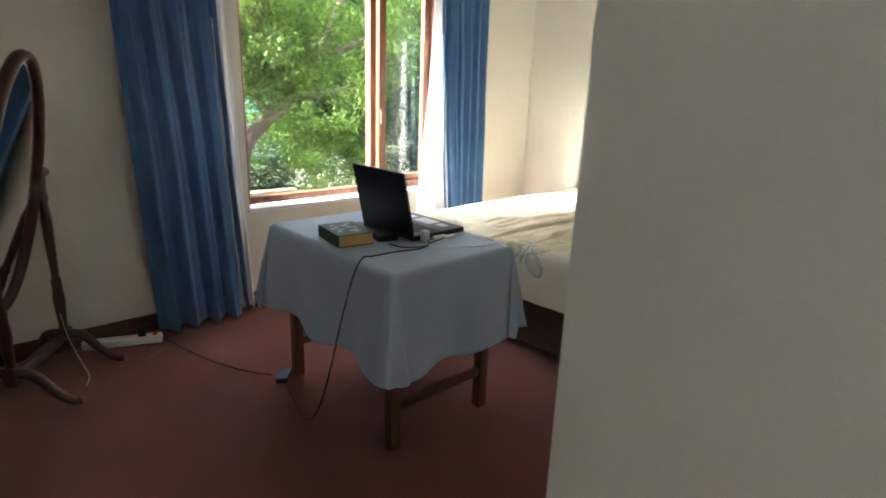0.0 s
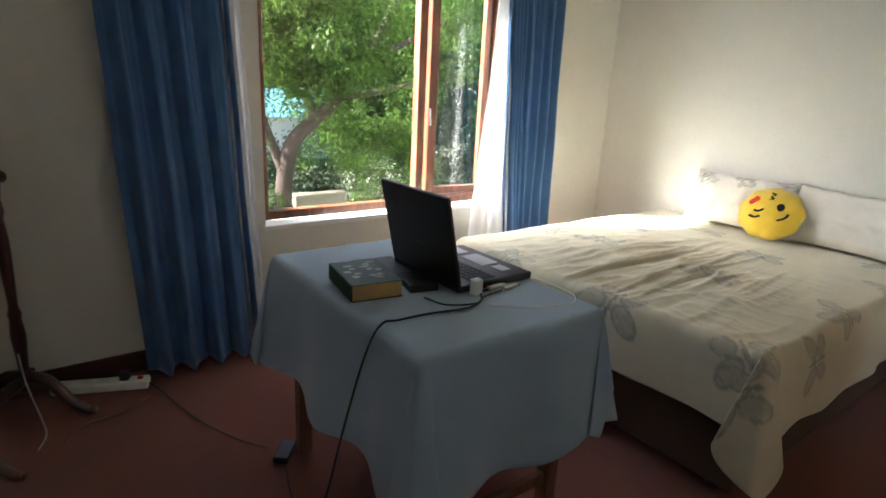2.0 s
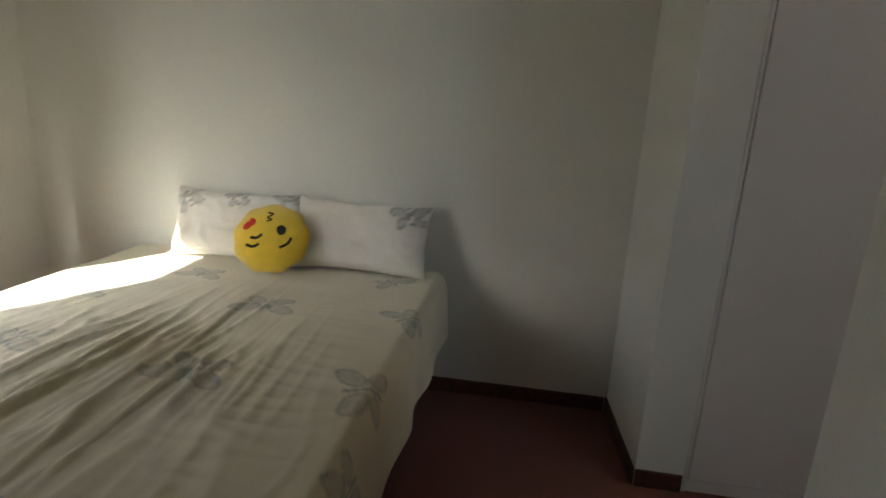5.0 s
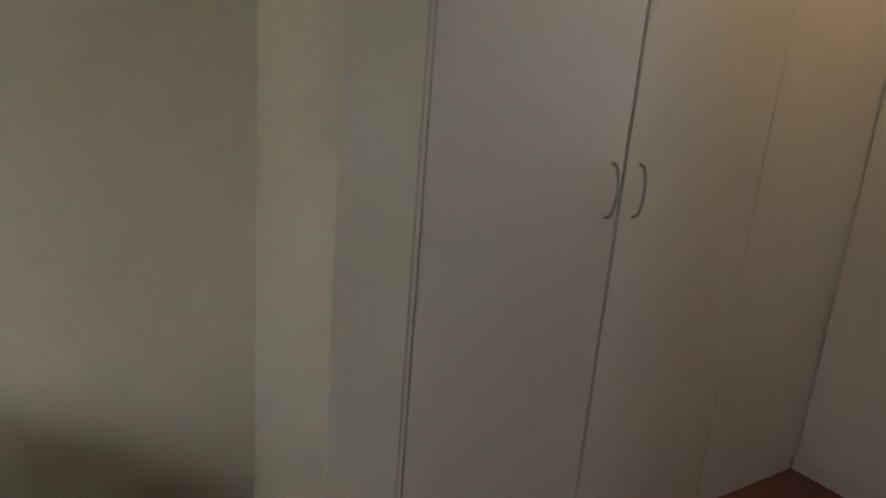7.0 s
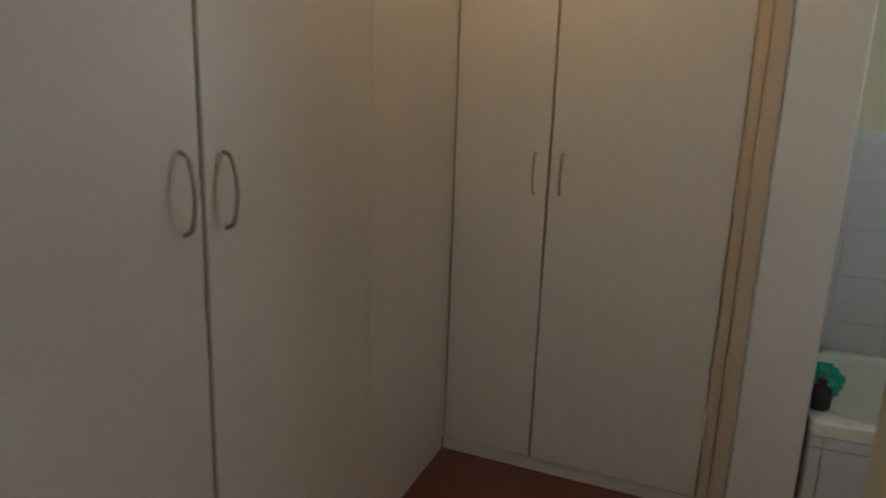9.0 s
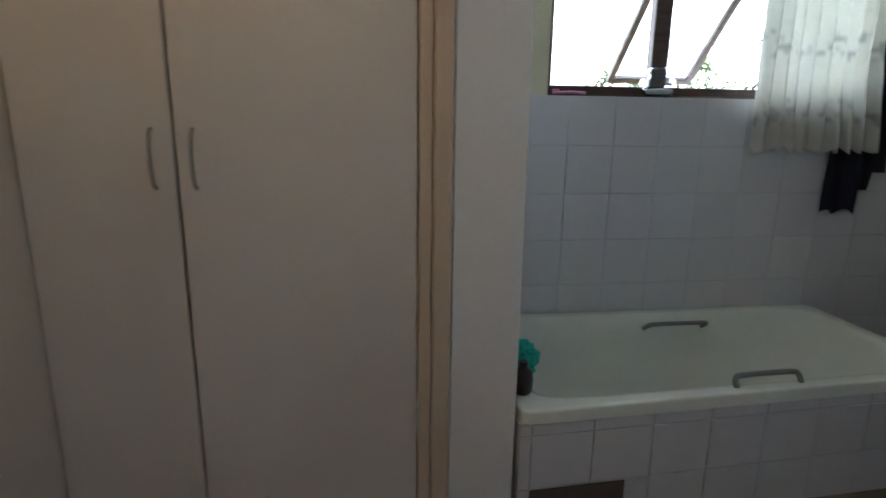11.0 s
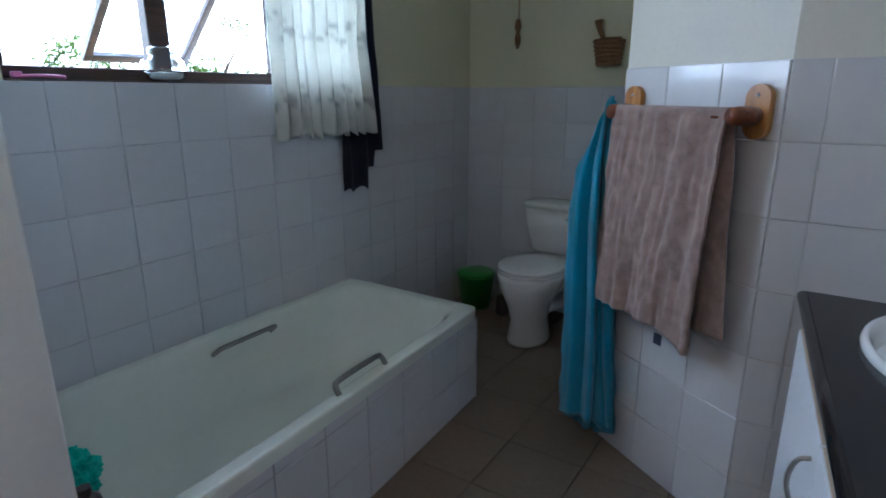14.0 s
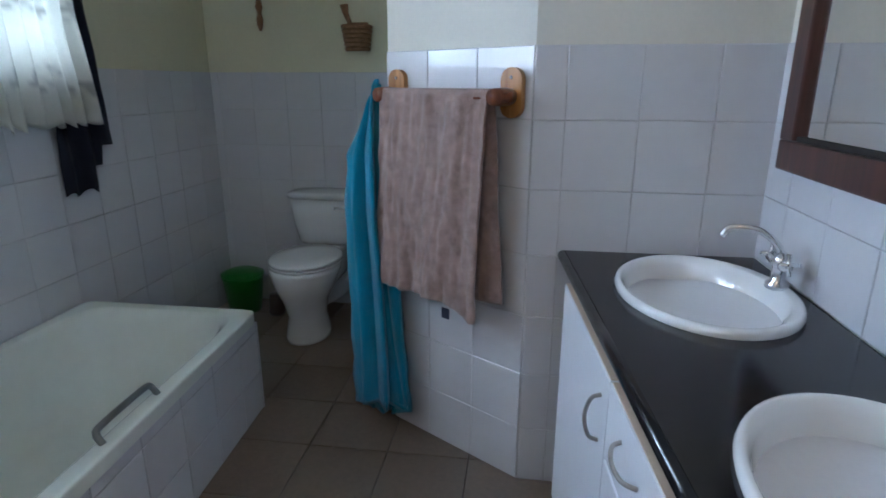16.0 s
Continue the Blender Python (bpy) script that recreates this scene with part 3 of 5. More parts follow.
def bed():
    x0, x1, y0, y1, top = BED
    b = thing("bed", (0, 0, 0), "double bed with a dark brown fabric base and mattress", "bed")
    part("base", box(x0 + 0.03, y0 + 0.02, 0.06, x1, y1 - 0.02, 0.36, 0.015, seg=2), M_BASE, b, "dark brown fabric bed base")
    part("mattress", box(x0 + 0.02, y0 + 0.015, 0.362, x1, y1 - 0.015, top - 0.01, 0.05, seg=3), M_MATT, b)
    for lx in (x0 + 0.12, 2.75, x1 - 0.12):
        for ly in (y0 + 0.12, y1 - 0.12):
            part("foot", lathe([(0.028, 0.0), (0.032, 0.03), (0.026, 0.062)], 12), M_DARK, b).location = (lx, ly, 0)

    def wrinkle(x, y):
        w = 0.012 * ripple(x * 2.2, y * 2.2, 7.0)
        # pulled creases running across from the foot towards the pillows
        fan = 0.06 + 0.30 * (y - 2.2)
        k = (x - 1.9) - (y - 1.5) * fan
        q = (x - 1.9) * fan + (y - 1.5)
        m = math.exp(-((x - 2.38) / 0.52) ** 2 - ((y - 2.18) / 0.44) ** 2)
        r = (1 - abs(ripple(k * 1.5, q * 13, 1.0)) * 2.2)
        w += 0.026 * m * max(0.0, r) ** 3
        r3 = 1 - abs(ripple(k * 2.2 + 9, q * 27, 4.0)) * 2.0
        w += 0.006 * m * max(0.0, r3) ** 2
        edge = math.exp(-((y - 1.62) / 0.22) ** 2)
        w += 0.004 * edge * max(0.0, 1 - abs(ripple(x * 15, y * 3, 8.0)) * 2.2) ** 2
        r2 = 1 - abs(ripple(x * 3 + 4, y * 11, 6.0)) * 2.4
        w += 0.008 * math.exp(-((x - 2.0) / 0.35) ** 2) * max(0.0, r2) ** 2
        w += 0.004 * ripple(x * 9, y * 5, 3.0)
        return w
    bm, flat = drape(x0, x1, y0, y1, top + 0.008, (0.29, 0.0, 0.33, 0.16), 230, 230, 0.012, wrinkle, corner=0.62, flare=0.06, soft=0.045, bunch=0.06, pleat=0.36)
    s = part("bedspread", bm, M_SHEET, None, smooth=True)
    tagged(s, "rumpled cream bedspread printed with grey-blue butterflies, hanging off the bed", "bedspread")
    spots = [(2.53, 2.58, 1.65, 0.115), (3.01, 1.99, 1.6, 0.105), (2.49, 1.96, 1.45, 0.11), (1.89, 2.60, 1.4, 0.12), (1.86, 2.01, 1.35, 0.135), (2.50, 1.455, 0.35, 0.115), (1.86, 1.50, 2.3, 0.12), (3.05, 1.46, 0.8, 0.095),
             (1.76, 1.42, 1.0, 0.12), (3.30, 2.42, 1.5, 0.09), (2.20, 1.34, 1.7, 0.10), (3.42, 1.62, 2.3, 0.08), (2.45, 2.87, 1.2, 0.10), (2.95, 2.70, 1.8, 0.09)]
    vals = []
    for i in range(len(flat)):
        fx, fy = flat[i]
        v = 0.0
        for cx, cy, a, sz in spots:
            if abs(fx - cx) < 1.5 * sz and abs(fy - cy) < 1.5 * sz:
                v = max(v, butterfly(fx, fy, cx, cy, a, sz * 1.15))
        vals.append(v * (0.72 + 0.3 * ripple(fx * 30, fy * 30, 0.0)))
    ink(s, vals)
    thick(s, 0.004)


bed()


def pillow(name, label, w, h, t, m, prints):
    """A plump sewn pillow with pinched corners."""
    pts = []

    def side(sign):
        def place(u, v):
            a, b = 2 * u - 1, 2 * v - 1
            rim = (1 - a ** 4) * (1 - b ** 4)
            pinch = 1 - 0.13 * (1 - abs(a) ** 2.5) * abs(b) ** 3 + 0.02 * ripple(a * 2.2, b, w * 7) * abs(b)
            pinch2 = 1 - 0.07 * (1 - abs(b) ** 2) * abs(a) ** 3 + 0.02 * ripple(a, b * 2.5, w * 3) * abs(a)
            crease = max(0.0, 1 - abs(ripple(a * 3.5 + b * 1.5, b * 2 - a, w * 5 + sign)) * 2.6) ** 2
            seam = max(0.0, 1 - abs(ripple(a * 9, b * 1.5, w * 11)) * 2.2) ** 2 * (abs(b) ** 3 + abs(a) ** 4)
            low = 0.22 * t * max(0.0, -b) * rim
            z = sign * (t / 2 * max(0, rim) ** 0.62 + low) + rim * (0.014 * ripple(a * 2, b * 2.5, w * 9 + sign) + 0.014 * crease) + 0.010 * seam * rim ** 0.3
            return (a * w / 2 * pinch2, b * h / 2 * pinch, z)
        return place
    bm = grid(44, 30, side(1))
    other = grid(44, 30, side(-1))
    bmesh.ops.reverse_faces(other, faces=other.faces[:])
    join(bm, other)
    bmesh.ops.remove_doubles(bm, verts=bm.verts[:], dist=0.0006)
    co = [v.co.copy() for v in bm.verts]
    ob = link_mesh(name, bm, M_PILLOW, True)
    ink(ob, [max([butterfly(c.x, c.y, *p) for p in prints] + [0]) * (1 if c.z > 0 else 0) for c in co])
    ob.matrix_world = m
    return tagged(ob, label, "pillow", "pillows on the bed")


# pillows lean on the wall: local x runs along the wall towards -y, local y up the wall
def leaning(x, y, z, tilt, turn=0):
    return Matrix.Translation((x, y, z)) @ Matrix.Rotation(radians(-90 + turn), 4, "Z") @ Matrix.Rotation(radians(90 - tilt), 4, "X")


pillow("pillow", "cream pillow with a grey butterfly corner, leaning on the wall", 0.63, 0.34, 0.15, leaning(3.565, 2.40, 0.765, 20, 2), [(-0.22, 0.10, 0.6, 0.09), (0.02, 0.12, 0.2, 0.07), (0.25, 0.13, 0.3, 0.06)])
pillow("pillow", "cream pillow with one butterfly printed near its corner", 0.64, 0.34, 0.15, leaning(3.545, 1.80, 0.765, 22, -2), [(0.23, 0.10, 0.2, 0.085)])


def cushion():
    m = leaning(3.385, 2.145, 0.765, 32, 8)
    c = new("cushion")
    c.matrix_world = m
    tagged(c, "round yellow plush cushion with a winking face, on the bed", "cushion")
    prof = [(0.001, -0.065)] + [(0.165 * math.sin(a), -0.065 * math.cos(a) * (1.0 if a < 3 else 1)) for a in [math.pi * k / 14 for k in range(1, 14)]] + [(0.001, 0.065)]
    bm = lathe(prof, 40)
    for v in bm.verts:
        r = v.co.xy.length
        v.co.z += 0.006 * ripple(v.co.x * 14, v.co.y * 14, 0.4)
        k = 1 + 0.03 * math.sin(9 * math.atan2(v.co.y, v.co.x)) * (r / 0.165) ** 6
        v.co.x *= k
        v.co.y *= k * 0.93
    part("body", bm, M_YELLOW, c, smooth=True)

    def top(x, y):
        r = min(0.98, math.hypot(x, y / 0.93) / 0.165)
        return 0.065 * math.sqrt(1 - r * r) + 0.006 * ripple(x * 14, y * 14, 0.4) + 0.0015

    def stroke(pts, r, nm, mt):
        part(nm, tube([(x, y, top(x, y)) for x, y in pts], r, 8, 5, squash=0.5), mt, c)
    stroke([(-0.085, -0.050), (-0.055, -0.058), (-0.03, -0.045)], 0.0065, "mouth", M_BLACK)
    stroke([(-0.07, -0.018), (-0.045, -0.020), (-0.022, -0.004)], 0.0065, "wink", M_BLACK)
    stroke([(0.055, -0.055), (0.085, -0.035), (0.098, -0.008)], 0.006, "smile_line", M_BLACK)
    stroke([(-0.012, 0.098), (0.010, 0.090), (-0.012, 0.074), (0.008, 0.064), (-0.012, 0.056)], 0.0048, "kiss_line", M_BLACK)
    bm = bmesh.new()
    bmesh.ops.create_uvsphere(bm, u_segments=16, v_segments=8, radius=0.023)
    move(bm, Matrix.Translation((0.050, 0.020, top(0.05, 0.02) - 0.003)) @ Matrix.Diagonal((1, 1, 0.25, 1)))
    part("eye", bm, M_BLACK, c, smooth=True)
    bm = bmesh.new()
    for sx in (-1, 1):
        t = bmesh.new()
        bmesh.ops.create_uvsphere(t, u_segments=12, v_segments=8, radius=0.019)
        move(t, Matrix.Translation((-0.078 + sx * 0.011, 0.042 + 0.006 * sx, top(-0.078, 0.042) - 0.002)) @ Matrix.Rotation(sx * 0.75, 4, "Z") @ Matrix.Diagonal((0.8, 1.35, 0.22, 1)))
        join(bm, t)
    part("heart", bm, M_RED, c, "red felt heart", smooth=True)


cushion()


# ---- table, cloth and what lies on it ----
TX0, TX1, TY0, TY1, TZ = 0.79, 1.405, 1.73, 2.63, 0.755


def table():
    t = thing("table", (0, 0, 0), "small dark wooden table under a blue cloth", "table")
    part("tabletop", box(TX0, TY0, TZ - 0.03, TX1, TY1, TZ, 0.006), M_TABLE, t)
    for lx in (TX0 + 0.06, TX1 - 0.06):
        for ly in (TY0 + 0.07, TY1 - 0.07):
            bm = box(-0.024, -0.024, 0, 0.024, 0.024, TZ - 0.03, 0.004)
            part("leg", bm, M_TABLE, t).location = (lx, ly, 0)
    for ly in (TY0 + 0.07, TY1 - 0.07):
        part("rail", box(TX0 + 0.085, ly - 0.012, 0.16, TX1 - 0.085, ly + 0.012, 0.20, 0.003), M_TABLE, t)
    part("rail", box(TX0 + 0.05, TY0 + 0.095, TZ - 0.12, TX0 + 0.07, TY1 - 0.095, TZ - 0.03, 0.003), M_TABLE, t)
    part("rail", box(TX1 - 0.07, TY0 + 0.095, TZ - 0.12, TX1 - 0.05, TY1 - 0.095, TZ - 0.03, 0.003), M_TABLE, t)
    bm, flat = drape(TX0, TX1, TY0, TY1, TZ + 0.006, (0.40, 0.365, 0.405, 0.37), 120, 140, 0.022, lambda x, y: 0.0016 * ripple(x * 8, y * 8, 2), corner=0.0, flare=0.15, soft=0.016, bunch=0.10, pleat=0.12)
    c = part("tablecloth", bm, M_CLOTH, None, smooth=True)
    thick(c, 0.002)
    tagged(c, "pale blue cotton cloth hanging in folds over the table", "tablecloth")


table()


# ---- wardrobes ----
def bow_handle(parent, x, y, z, length, normal, material, side=0.0):
    """A bowed bar handle; normal: the way it stands off the door. side leans the bow sideways."""
    n = Vector(normal)
    c = Vector((x, y, z))
    t = Vector((-n.y, n.x, 0)) * side
    pts = [c + Vector((0, 0, length / 2)), c + Vector((0, 0, length * 0.40)) + n * 0.020 + t * 0.6, c + n * 0.030 + t, c + Vector((0, 0, -length * 0.40)) + n * 0.020 + t * 0.6, c + Vector((0, 0, -length / 2))]
    return part("handle", tube(pts, 0.0046, 8, 6), material, parent, "bowed steel handle", smooth=True)


def wardrobes():
    w = thing("wardrobe", (0, 0, 0), "tall cream built-in wardrobe with bowed steel handles", "wardrobe", "built-in wardrobes")
    part("body", box(X_WARD + 0.024, -2.05, 0.0, X_WARD + 0.6, 0.404, H - 0.01), M_GAP, w, "carcass in a brown darkened for door gap shade")
    part("plinth", box(X_WARD + 0.008, Y_WARD, 0.0, X_WARD + 0.022, 0.404, 0.05), M_DOOR, w)
    top = H - 0.02
    for a, b in ((0.390, -0.200), (-0.207, -0.807)):
        d = part("door", box(X_WARD, b, 0.055, X_WARD + 0.022, a, top, 0.003), M_DOOR, w)
        hy = -0.157 if a > 0 else -0.258
        bow_handle(d, X_WARD, hy, 1.157, 0.145, (-1, 0, 0), M_STEEL)
    part("corner_panel", box(X_WARD + 0.001, Y_WARD - 0.018, 0.055, X_WARD + 0.022, -0.811, top, 0.003), M_DOOR, w)
    part("frame_strip", box(X_WARD - 0.002, 0.3935, 0.0, X_WARD + 0.022, 0.407, top, 0.003), M_DOOR, w)
    v = thing("wardrobe", (0, 0, 0), "short run of cream wardrobe beside the bathroom opening", "wardrobe", "built-in wardrobes")
    part("body", box(2.170, -2.04, 0.0, X_WARD + 0.02, Y_WARD - 0.024, H - 0.01), M_GAP, v, "carcass in a brown darkened for door gap shade")
    part("plinth", box(2.166, Y_WARD - 0.022, 0.0, X_WARD + 0.005, Y_WARD - 0.008, 0.05), M_DOOR, v)
    for a, b in ((2.770, X_WARD - 0.004), (2.170, 2.763)):
        d = part("door", box(a, Y_WARD - 0.022, 0.055, b, Y_WARD, top, 0.003), M_DOOR, v)
        bow_handle(d, 2.816 if a > 2.5 else 2.721, Y_WARD, 1.157, 0.145, (0, 1, 0), M_STEEL)
    bm = box(2.131, Y_WARD - 0.02, 0, 2.1675, Y_WARD + 0.010, top, 0.008, seg=3)
    box(2.0785, Y_WARD - 0.02, 0, 2.1305, Y_WARD + 0.022, top, 0.012, bm, seg=3)
    structure(part("trim", bm, M_TRIM), "cream moulded timber trim between wardrobe and partition", "trim")


wardrobes()
cl = thing("ceiling_lamp", (2.62, -0.55, H), "round warm ceiling lamp in the dressing corner", "lamp")
part("base", lathe([(0.11, -0.03), (0.12, -0.015), (0.12, 0.0)], 24), M_WHITE, cl)


# ---- bathroom tiles ----
TILE = 0.2


def tile_mesh(w, h, name="tile", material=None):
    """A glazed tile of that size in the x-z plane, proud by 6 mm towards -y, with a rounded rim."""
    b = bmesh.new()
    e = 0.0022
    q = [(0, 0), (w, 0), (w, h), (0, h)]
    i = [(e, e), (w - e, e), (w - e, h - e), (e, h - e)]
    lo = [b.verts.new((x, 0, z)) for x, z in q]
    mid = [b.verts.new((x, -0.0045, z)) for x, z in q]
    hi = [b.verts.new((x, -0.006, z)) for x, z in i]
    for k in range(4):
        n = (k + 1) % 4
        b.faces.new((lo[k], lo[n], mid[n], mid[k]))
        b.faces.new((mid[k], mid[n], hi[n], hi[k]))
    b.faces.new(hi)
    me = bpy.data.meshes.new(name)
    b.normal_update()
    b.to_mesh(me)
    b.free()
    me.materials.append(material or M_TILE)
    return me


TILE_MESHES = {}


def tiled(parent, start, end, z0, z1, u_off, z_off, skip=None):
    """Tiles on an upright face from start to end (plan); the room lies to the right of that way. u_off, z_off: where a joint falls."""
    a, b = Vector(start), Vector(end)
    ln = (b - a).length
    turn = math.atan2(b.y - a.y, b.x - a.x)
    bed_bm = box(0, -0.002, z0, ln, 0.0, z1)
    base = Matrix.Translation((a.x, a.y, 0)) @ Matrix.Rotation(turn, 4, "Z")
    move(bed_bm, base)
    part("grout", bed_bm, M_GROUT, parent)
    us = [0.0] + [u_off + TILE * k for k in range(-20, 40) if 0.012 < u_off + TILE * k < ln - 0.012] + [ln]
    zs = [z0] + [z_off + TILE * k for k in range(-20, 20) if z0 + 0.012 < z_off + TILE * k < z1 - 0.012] + [z1]
    g = 0.0008
    for u0, u1 in zip(us, us[1:]):
        for p, q in zip(zs, zs[1:]):
            if skip and skip(0.5 * (u0 + u1), 0.5 * (p + q)):
                continue
            key = (round(u1 - u0 - 2 * g, 4), round(q - p - 2 * g, 4))
            if key not in TILE_MESHES:
                TILE_MESHES[key] = tile_mesh(*key)
            o = new("tile", TILE_MESHES[key])
            o.parent = parent
            o.matrix_local = base @ Matrix.Translation((u0 + g, -0.001 + 0.0006 * random.uniform(-1, 1), p + g))


def bath_tiles():
    # window wall: seen from inside, left to right is from the partition to the toilet wall
    tiled(wall_s, (X_PART, Y_BW), (X_TOI, Y_BW), 0.0, 1.356, X_PART - 1.474, 1.156)
    tiled(toilet_wall, (X_TOI, Y_BW), (X_TOI, -0.93), 0.0, 1.356, 0.05, 1.156)
    tiled(block, (CH_A.x, CH_A.y), (CH_B.x, CH_B.y), 0.0, 1.4, 0.186, 0.0)
    tiled(block, (X_TW, CH_B.y), (X_TW, Y_MIR), 0.0, 1.4, 0.088, 0.0)
    tiled(block, (X_TW, Y_MIR), (1.95, Y_MIR), 0.82, 1.4, 0.15, 0.0)
    tiled(block, (X_TOI, -0.93), (CH_A.x, CH_A.y), 0.0, 1.4, 0.1, 0.0)


def floor_tiles():
    """Square floor tiles on a 0.3 m grid, laid straight."""
    p, g = 0.298, 0.004
    fl = bpy.data.objects["floor_bathroom"]
    me = {}
    xs = [0.483 + p * k for k in range(-5, 6)]
    ys = [-1.21 + p * k for k in range(-4, 4)]
    for x in xs:
        for y in ys:
            x0, x1, y0, y1 = max(x, X_TOI), min(x + p, 1.84), max(y, Y_BW), min(y + p, -0.20)
            if x1 - x0 < 0.02 or y1 - y0 < 0.02:
                continue
            key = (round(x1 - x0 - g, 4), round(y1 - y0 - g, 4))
            if key not in me:
                me[key] = tile_mesh(*key, "floor_tile", M_FTILE)
            o = new("floor_tile", me[key])
            o.parent = fl
            # the tile's face, which points to -y, is turned up
            o.matrix_local = Matrix.Translation((x0 + g / 2, y1 - g / 2, -0.006 + 0.0006 * random.uniform(-1, 1))) @ Matrix.Rotation(radians(-90), 4, "X") @ Matrix.Diagonal((1, 1, -1, 1))


toilet_wall = bpy.data.objects["wall_toilet"]


# ---- bath tub ----
def bath():
    x0, x1, y0, y1, rim = 0.252, X_PART - 0.008, Y_BW + 0.012, -1.474, 0.432
    t = thing("bathtub", (0, 0, 0), "white enamel bathtub with chrome grips and a tiled side", "bathtub")
    # rim and basin from rounded outlines that shrink downwards
    cx, cy, hx, hy = (x0 + x1) / 2, (y0 + y1) / 2, (x1 - x0) / 2, (y1 - y0) / 2
    n = 72

    def ring(sx, sy, z, k, ox=0.0):
        out = []
        for i in range(n):
            a = 2 * math.pi * i / n
            c, s = math.cos(a), math.sin(a)
            out.append((cx + ox + sx * math.copysign(abs(c) ** k, c), cy + sy * math.copysign(abs(s) ** k, s), z))
        return out
    levels = [ring(hx, hy, rim - 0.045, 0.06), ring(hx, hy, rim - 0.012, 0.06), ring(hx, hy, rim - 0.006, 0.06), ring(hx - 0.002, hy - 0.002, rim - 0.002, 0.06), ring(hx - 0.006, hy - 0.006, rim, 0.06), ring(hx - 0.014, hy - 0.014, rim, 0.07), ring(hx - 0.048, hy - 0.044, rim, 0.20), ring(hx - 0.055, hy - 0.05, rim - 0.002, 0.22),
              ring(hx - 0.075, hy - 0.066, rim - 0.02, 0.26), ring(hx - 0.115, hy - 0.092, rim - 0.14, 0.32, 0.02), ring(hx - 0.19, hy - 0.125, rim - 0.29, 0.38, 0.05),
              ring(hx - 0.30, hy - 0.18, rim - 0.335, 0.45, 0.06), ring(hx - 0.6, hy - 0.3, rim - 0.34, 0.6, 0.06)]
    bm = bmesh.new()
    vs = [[bm.verts.new(p) for p in r] for r in levels]
    for a, b in zip(vs, vs[1:]):
        for i in range(n):
            bm.faces.new((a[i], a[(i + 1) % n], b[(i + 1) % n], b[i]))
    bm.faces.new(vs[-1])
    def skewed(b):
        """The front runs slightly out of line with the wall behind."""
        for v in b.verts:
            v.co.y += 0.050 * (v.co.x - 0.50) * (v.co.y - y0) / (y1 - y0)
        return b
    skewed(bm)
    part("basin", bm, M_TUB, t, "white enamel basin with a broad rim", smooth=True)
    # supporting side and end, tiled
    side = part("side_panel", skewed(box(x0 + 0.012, y1 - 0.05, 0, x1, y1 - 0.012, rim - 0.045)), M_GROUT, t, "white tiled bath side")
    end = part("end_panel", box(x0 + 0.012, y0, 0, x0 + 0.05, y1 - 0.05, rim - 0.045), M_GROUT, t, "white tiled bath end")
    g = 0.0016
    zs = [0.0, 0.165, 0.345, rim - 0.047]
    us = [x0 + 0.012] + [0.43 + TILE * k for k in range(8) if 0.43 + TILE * k < x1 - 0.03] + [x1]
    for u0, u1 in zip(us, us[1:]):
        for a, b in zip(zs, zs[1:]):
            if a == 0.0 and 1.50 < (u0 + u1) / 2 < 1.83:
                continue
            o = new("tile", tile_mesh(u1 - u0 - 2 * g, b - a - 2 * g))
            o.parent = side
            o.matrix_local = Matrix.Translation((u1 - g, y1 - 0.011 + 0.050 * (u1 - 0.50), a + g)) @ Matrix.Rotation(math.pi + 0.050, 4, "Z")
    ws = [y0] + [y1 - 0.012 - TILE * k for k in (3, 2, 1)] + [y1 - 0.012]
    for u0, u1 in zip(ws, ws[1:]):
        for a, b in zip(zs, zs[1:]):
            o = new("tile", tile_mesh(u1 - u0 - 2 * g, b - a - 2 * g))
            o.parent = end
            o.matrix_local = Matrix.Translation((x0 + 0.013, u1 - g, a + g)) @ Matrix.Rotation(radians(-90), 4, "Z")
    part("access_panel", skewed(box(1.512, y1 - 0.012, 0.005, 1.826, y1 - 0.004, 0.158, 0.002)), M_VENT, side, "dark access panel")
    for gx0, gx1, gy, gz, dy in ((0.825, 1.10, y0 + 0.072, rim - 0.062, 0.042), (0.895, 1.135, y1 - 0.030, rim - 0.002, -0.020)):
        pts = [(gx0, gy, gz), (gx0 + 0.004, gy + dy * 0.8, gz + 0.026), (gx0 + 0.035, gy + dy, gz + 0.034), (gx1 - 0.035, gy + dy, gz + 0.034), (gx1 - 0.004, gy + dy * 0.8, gz + 0.026), (gx1, gy, gz)]
        part("grip", skewed(tube(pts, 0.0095, 10, 5)), M_GRIP, t, "steel bath grip", smooth=True)
    part("tap", tube([(x1 - 0.005, -1.86, 0.55), (x1 - 0.06, -1.86, 0.56), (x1 - 0.10, -1.86, 0.53)], 0.014, 10), M_CHROME, t, "chrome bath spout", smooth=True)
    # on the rim
    p = bmesh.new()
    bmesh.ops.create_icosphere(p, subdivisions=5, radius=0.055)
    for v in p.verts:
        v.co *= 1 + 0.30 * ripple(*(v.co * 55)) + 0.22 * ripple(*(v.co * 120))
    move(p, Matrix.Translation((1.80, -1.66, rim + 0.052)))
    tagged(part("bath_puff", p, M_MESH, None, smooth=True), "teal net bath puff on the rim of the bathtub", "bath puff")
    bt = thing("bottle", (1.832, -1.525, rim), "dark brown plastic bottle on the rim of the bathtub", "bottle")
    part("body", lathe([(0.024, 0), (0.032, 0.01), (0.033, 0.05), (0.028, 0.075), (0.012, 0.085)], 20), M_DARK, bt, smooth=True)
    part("cap", lathe([(0.014, 0.086), (0.014, 0.105)], 16), M_DARK, bt)


bath()


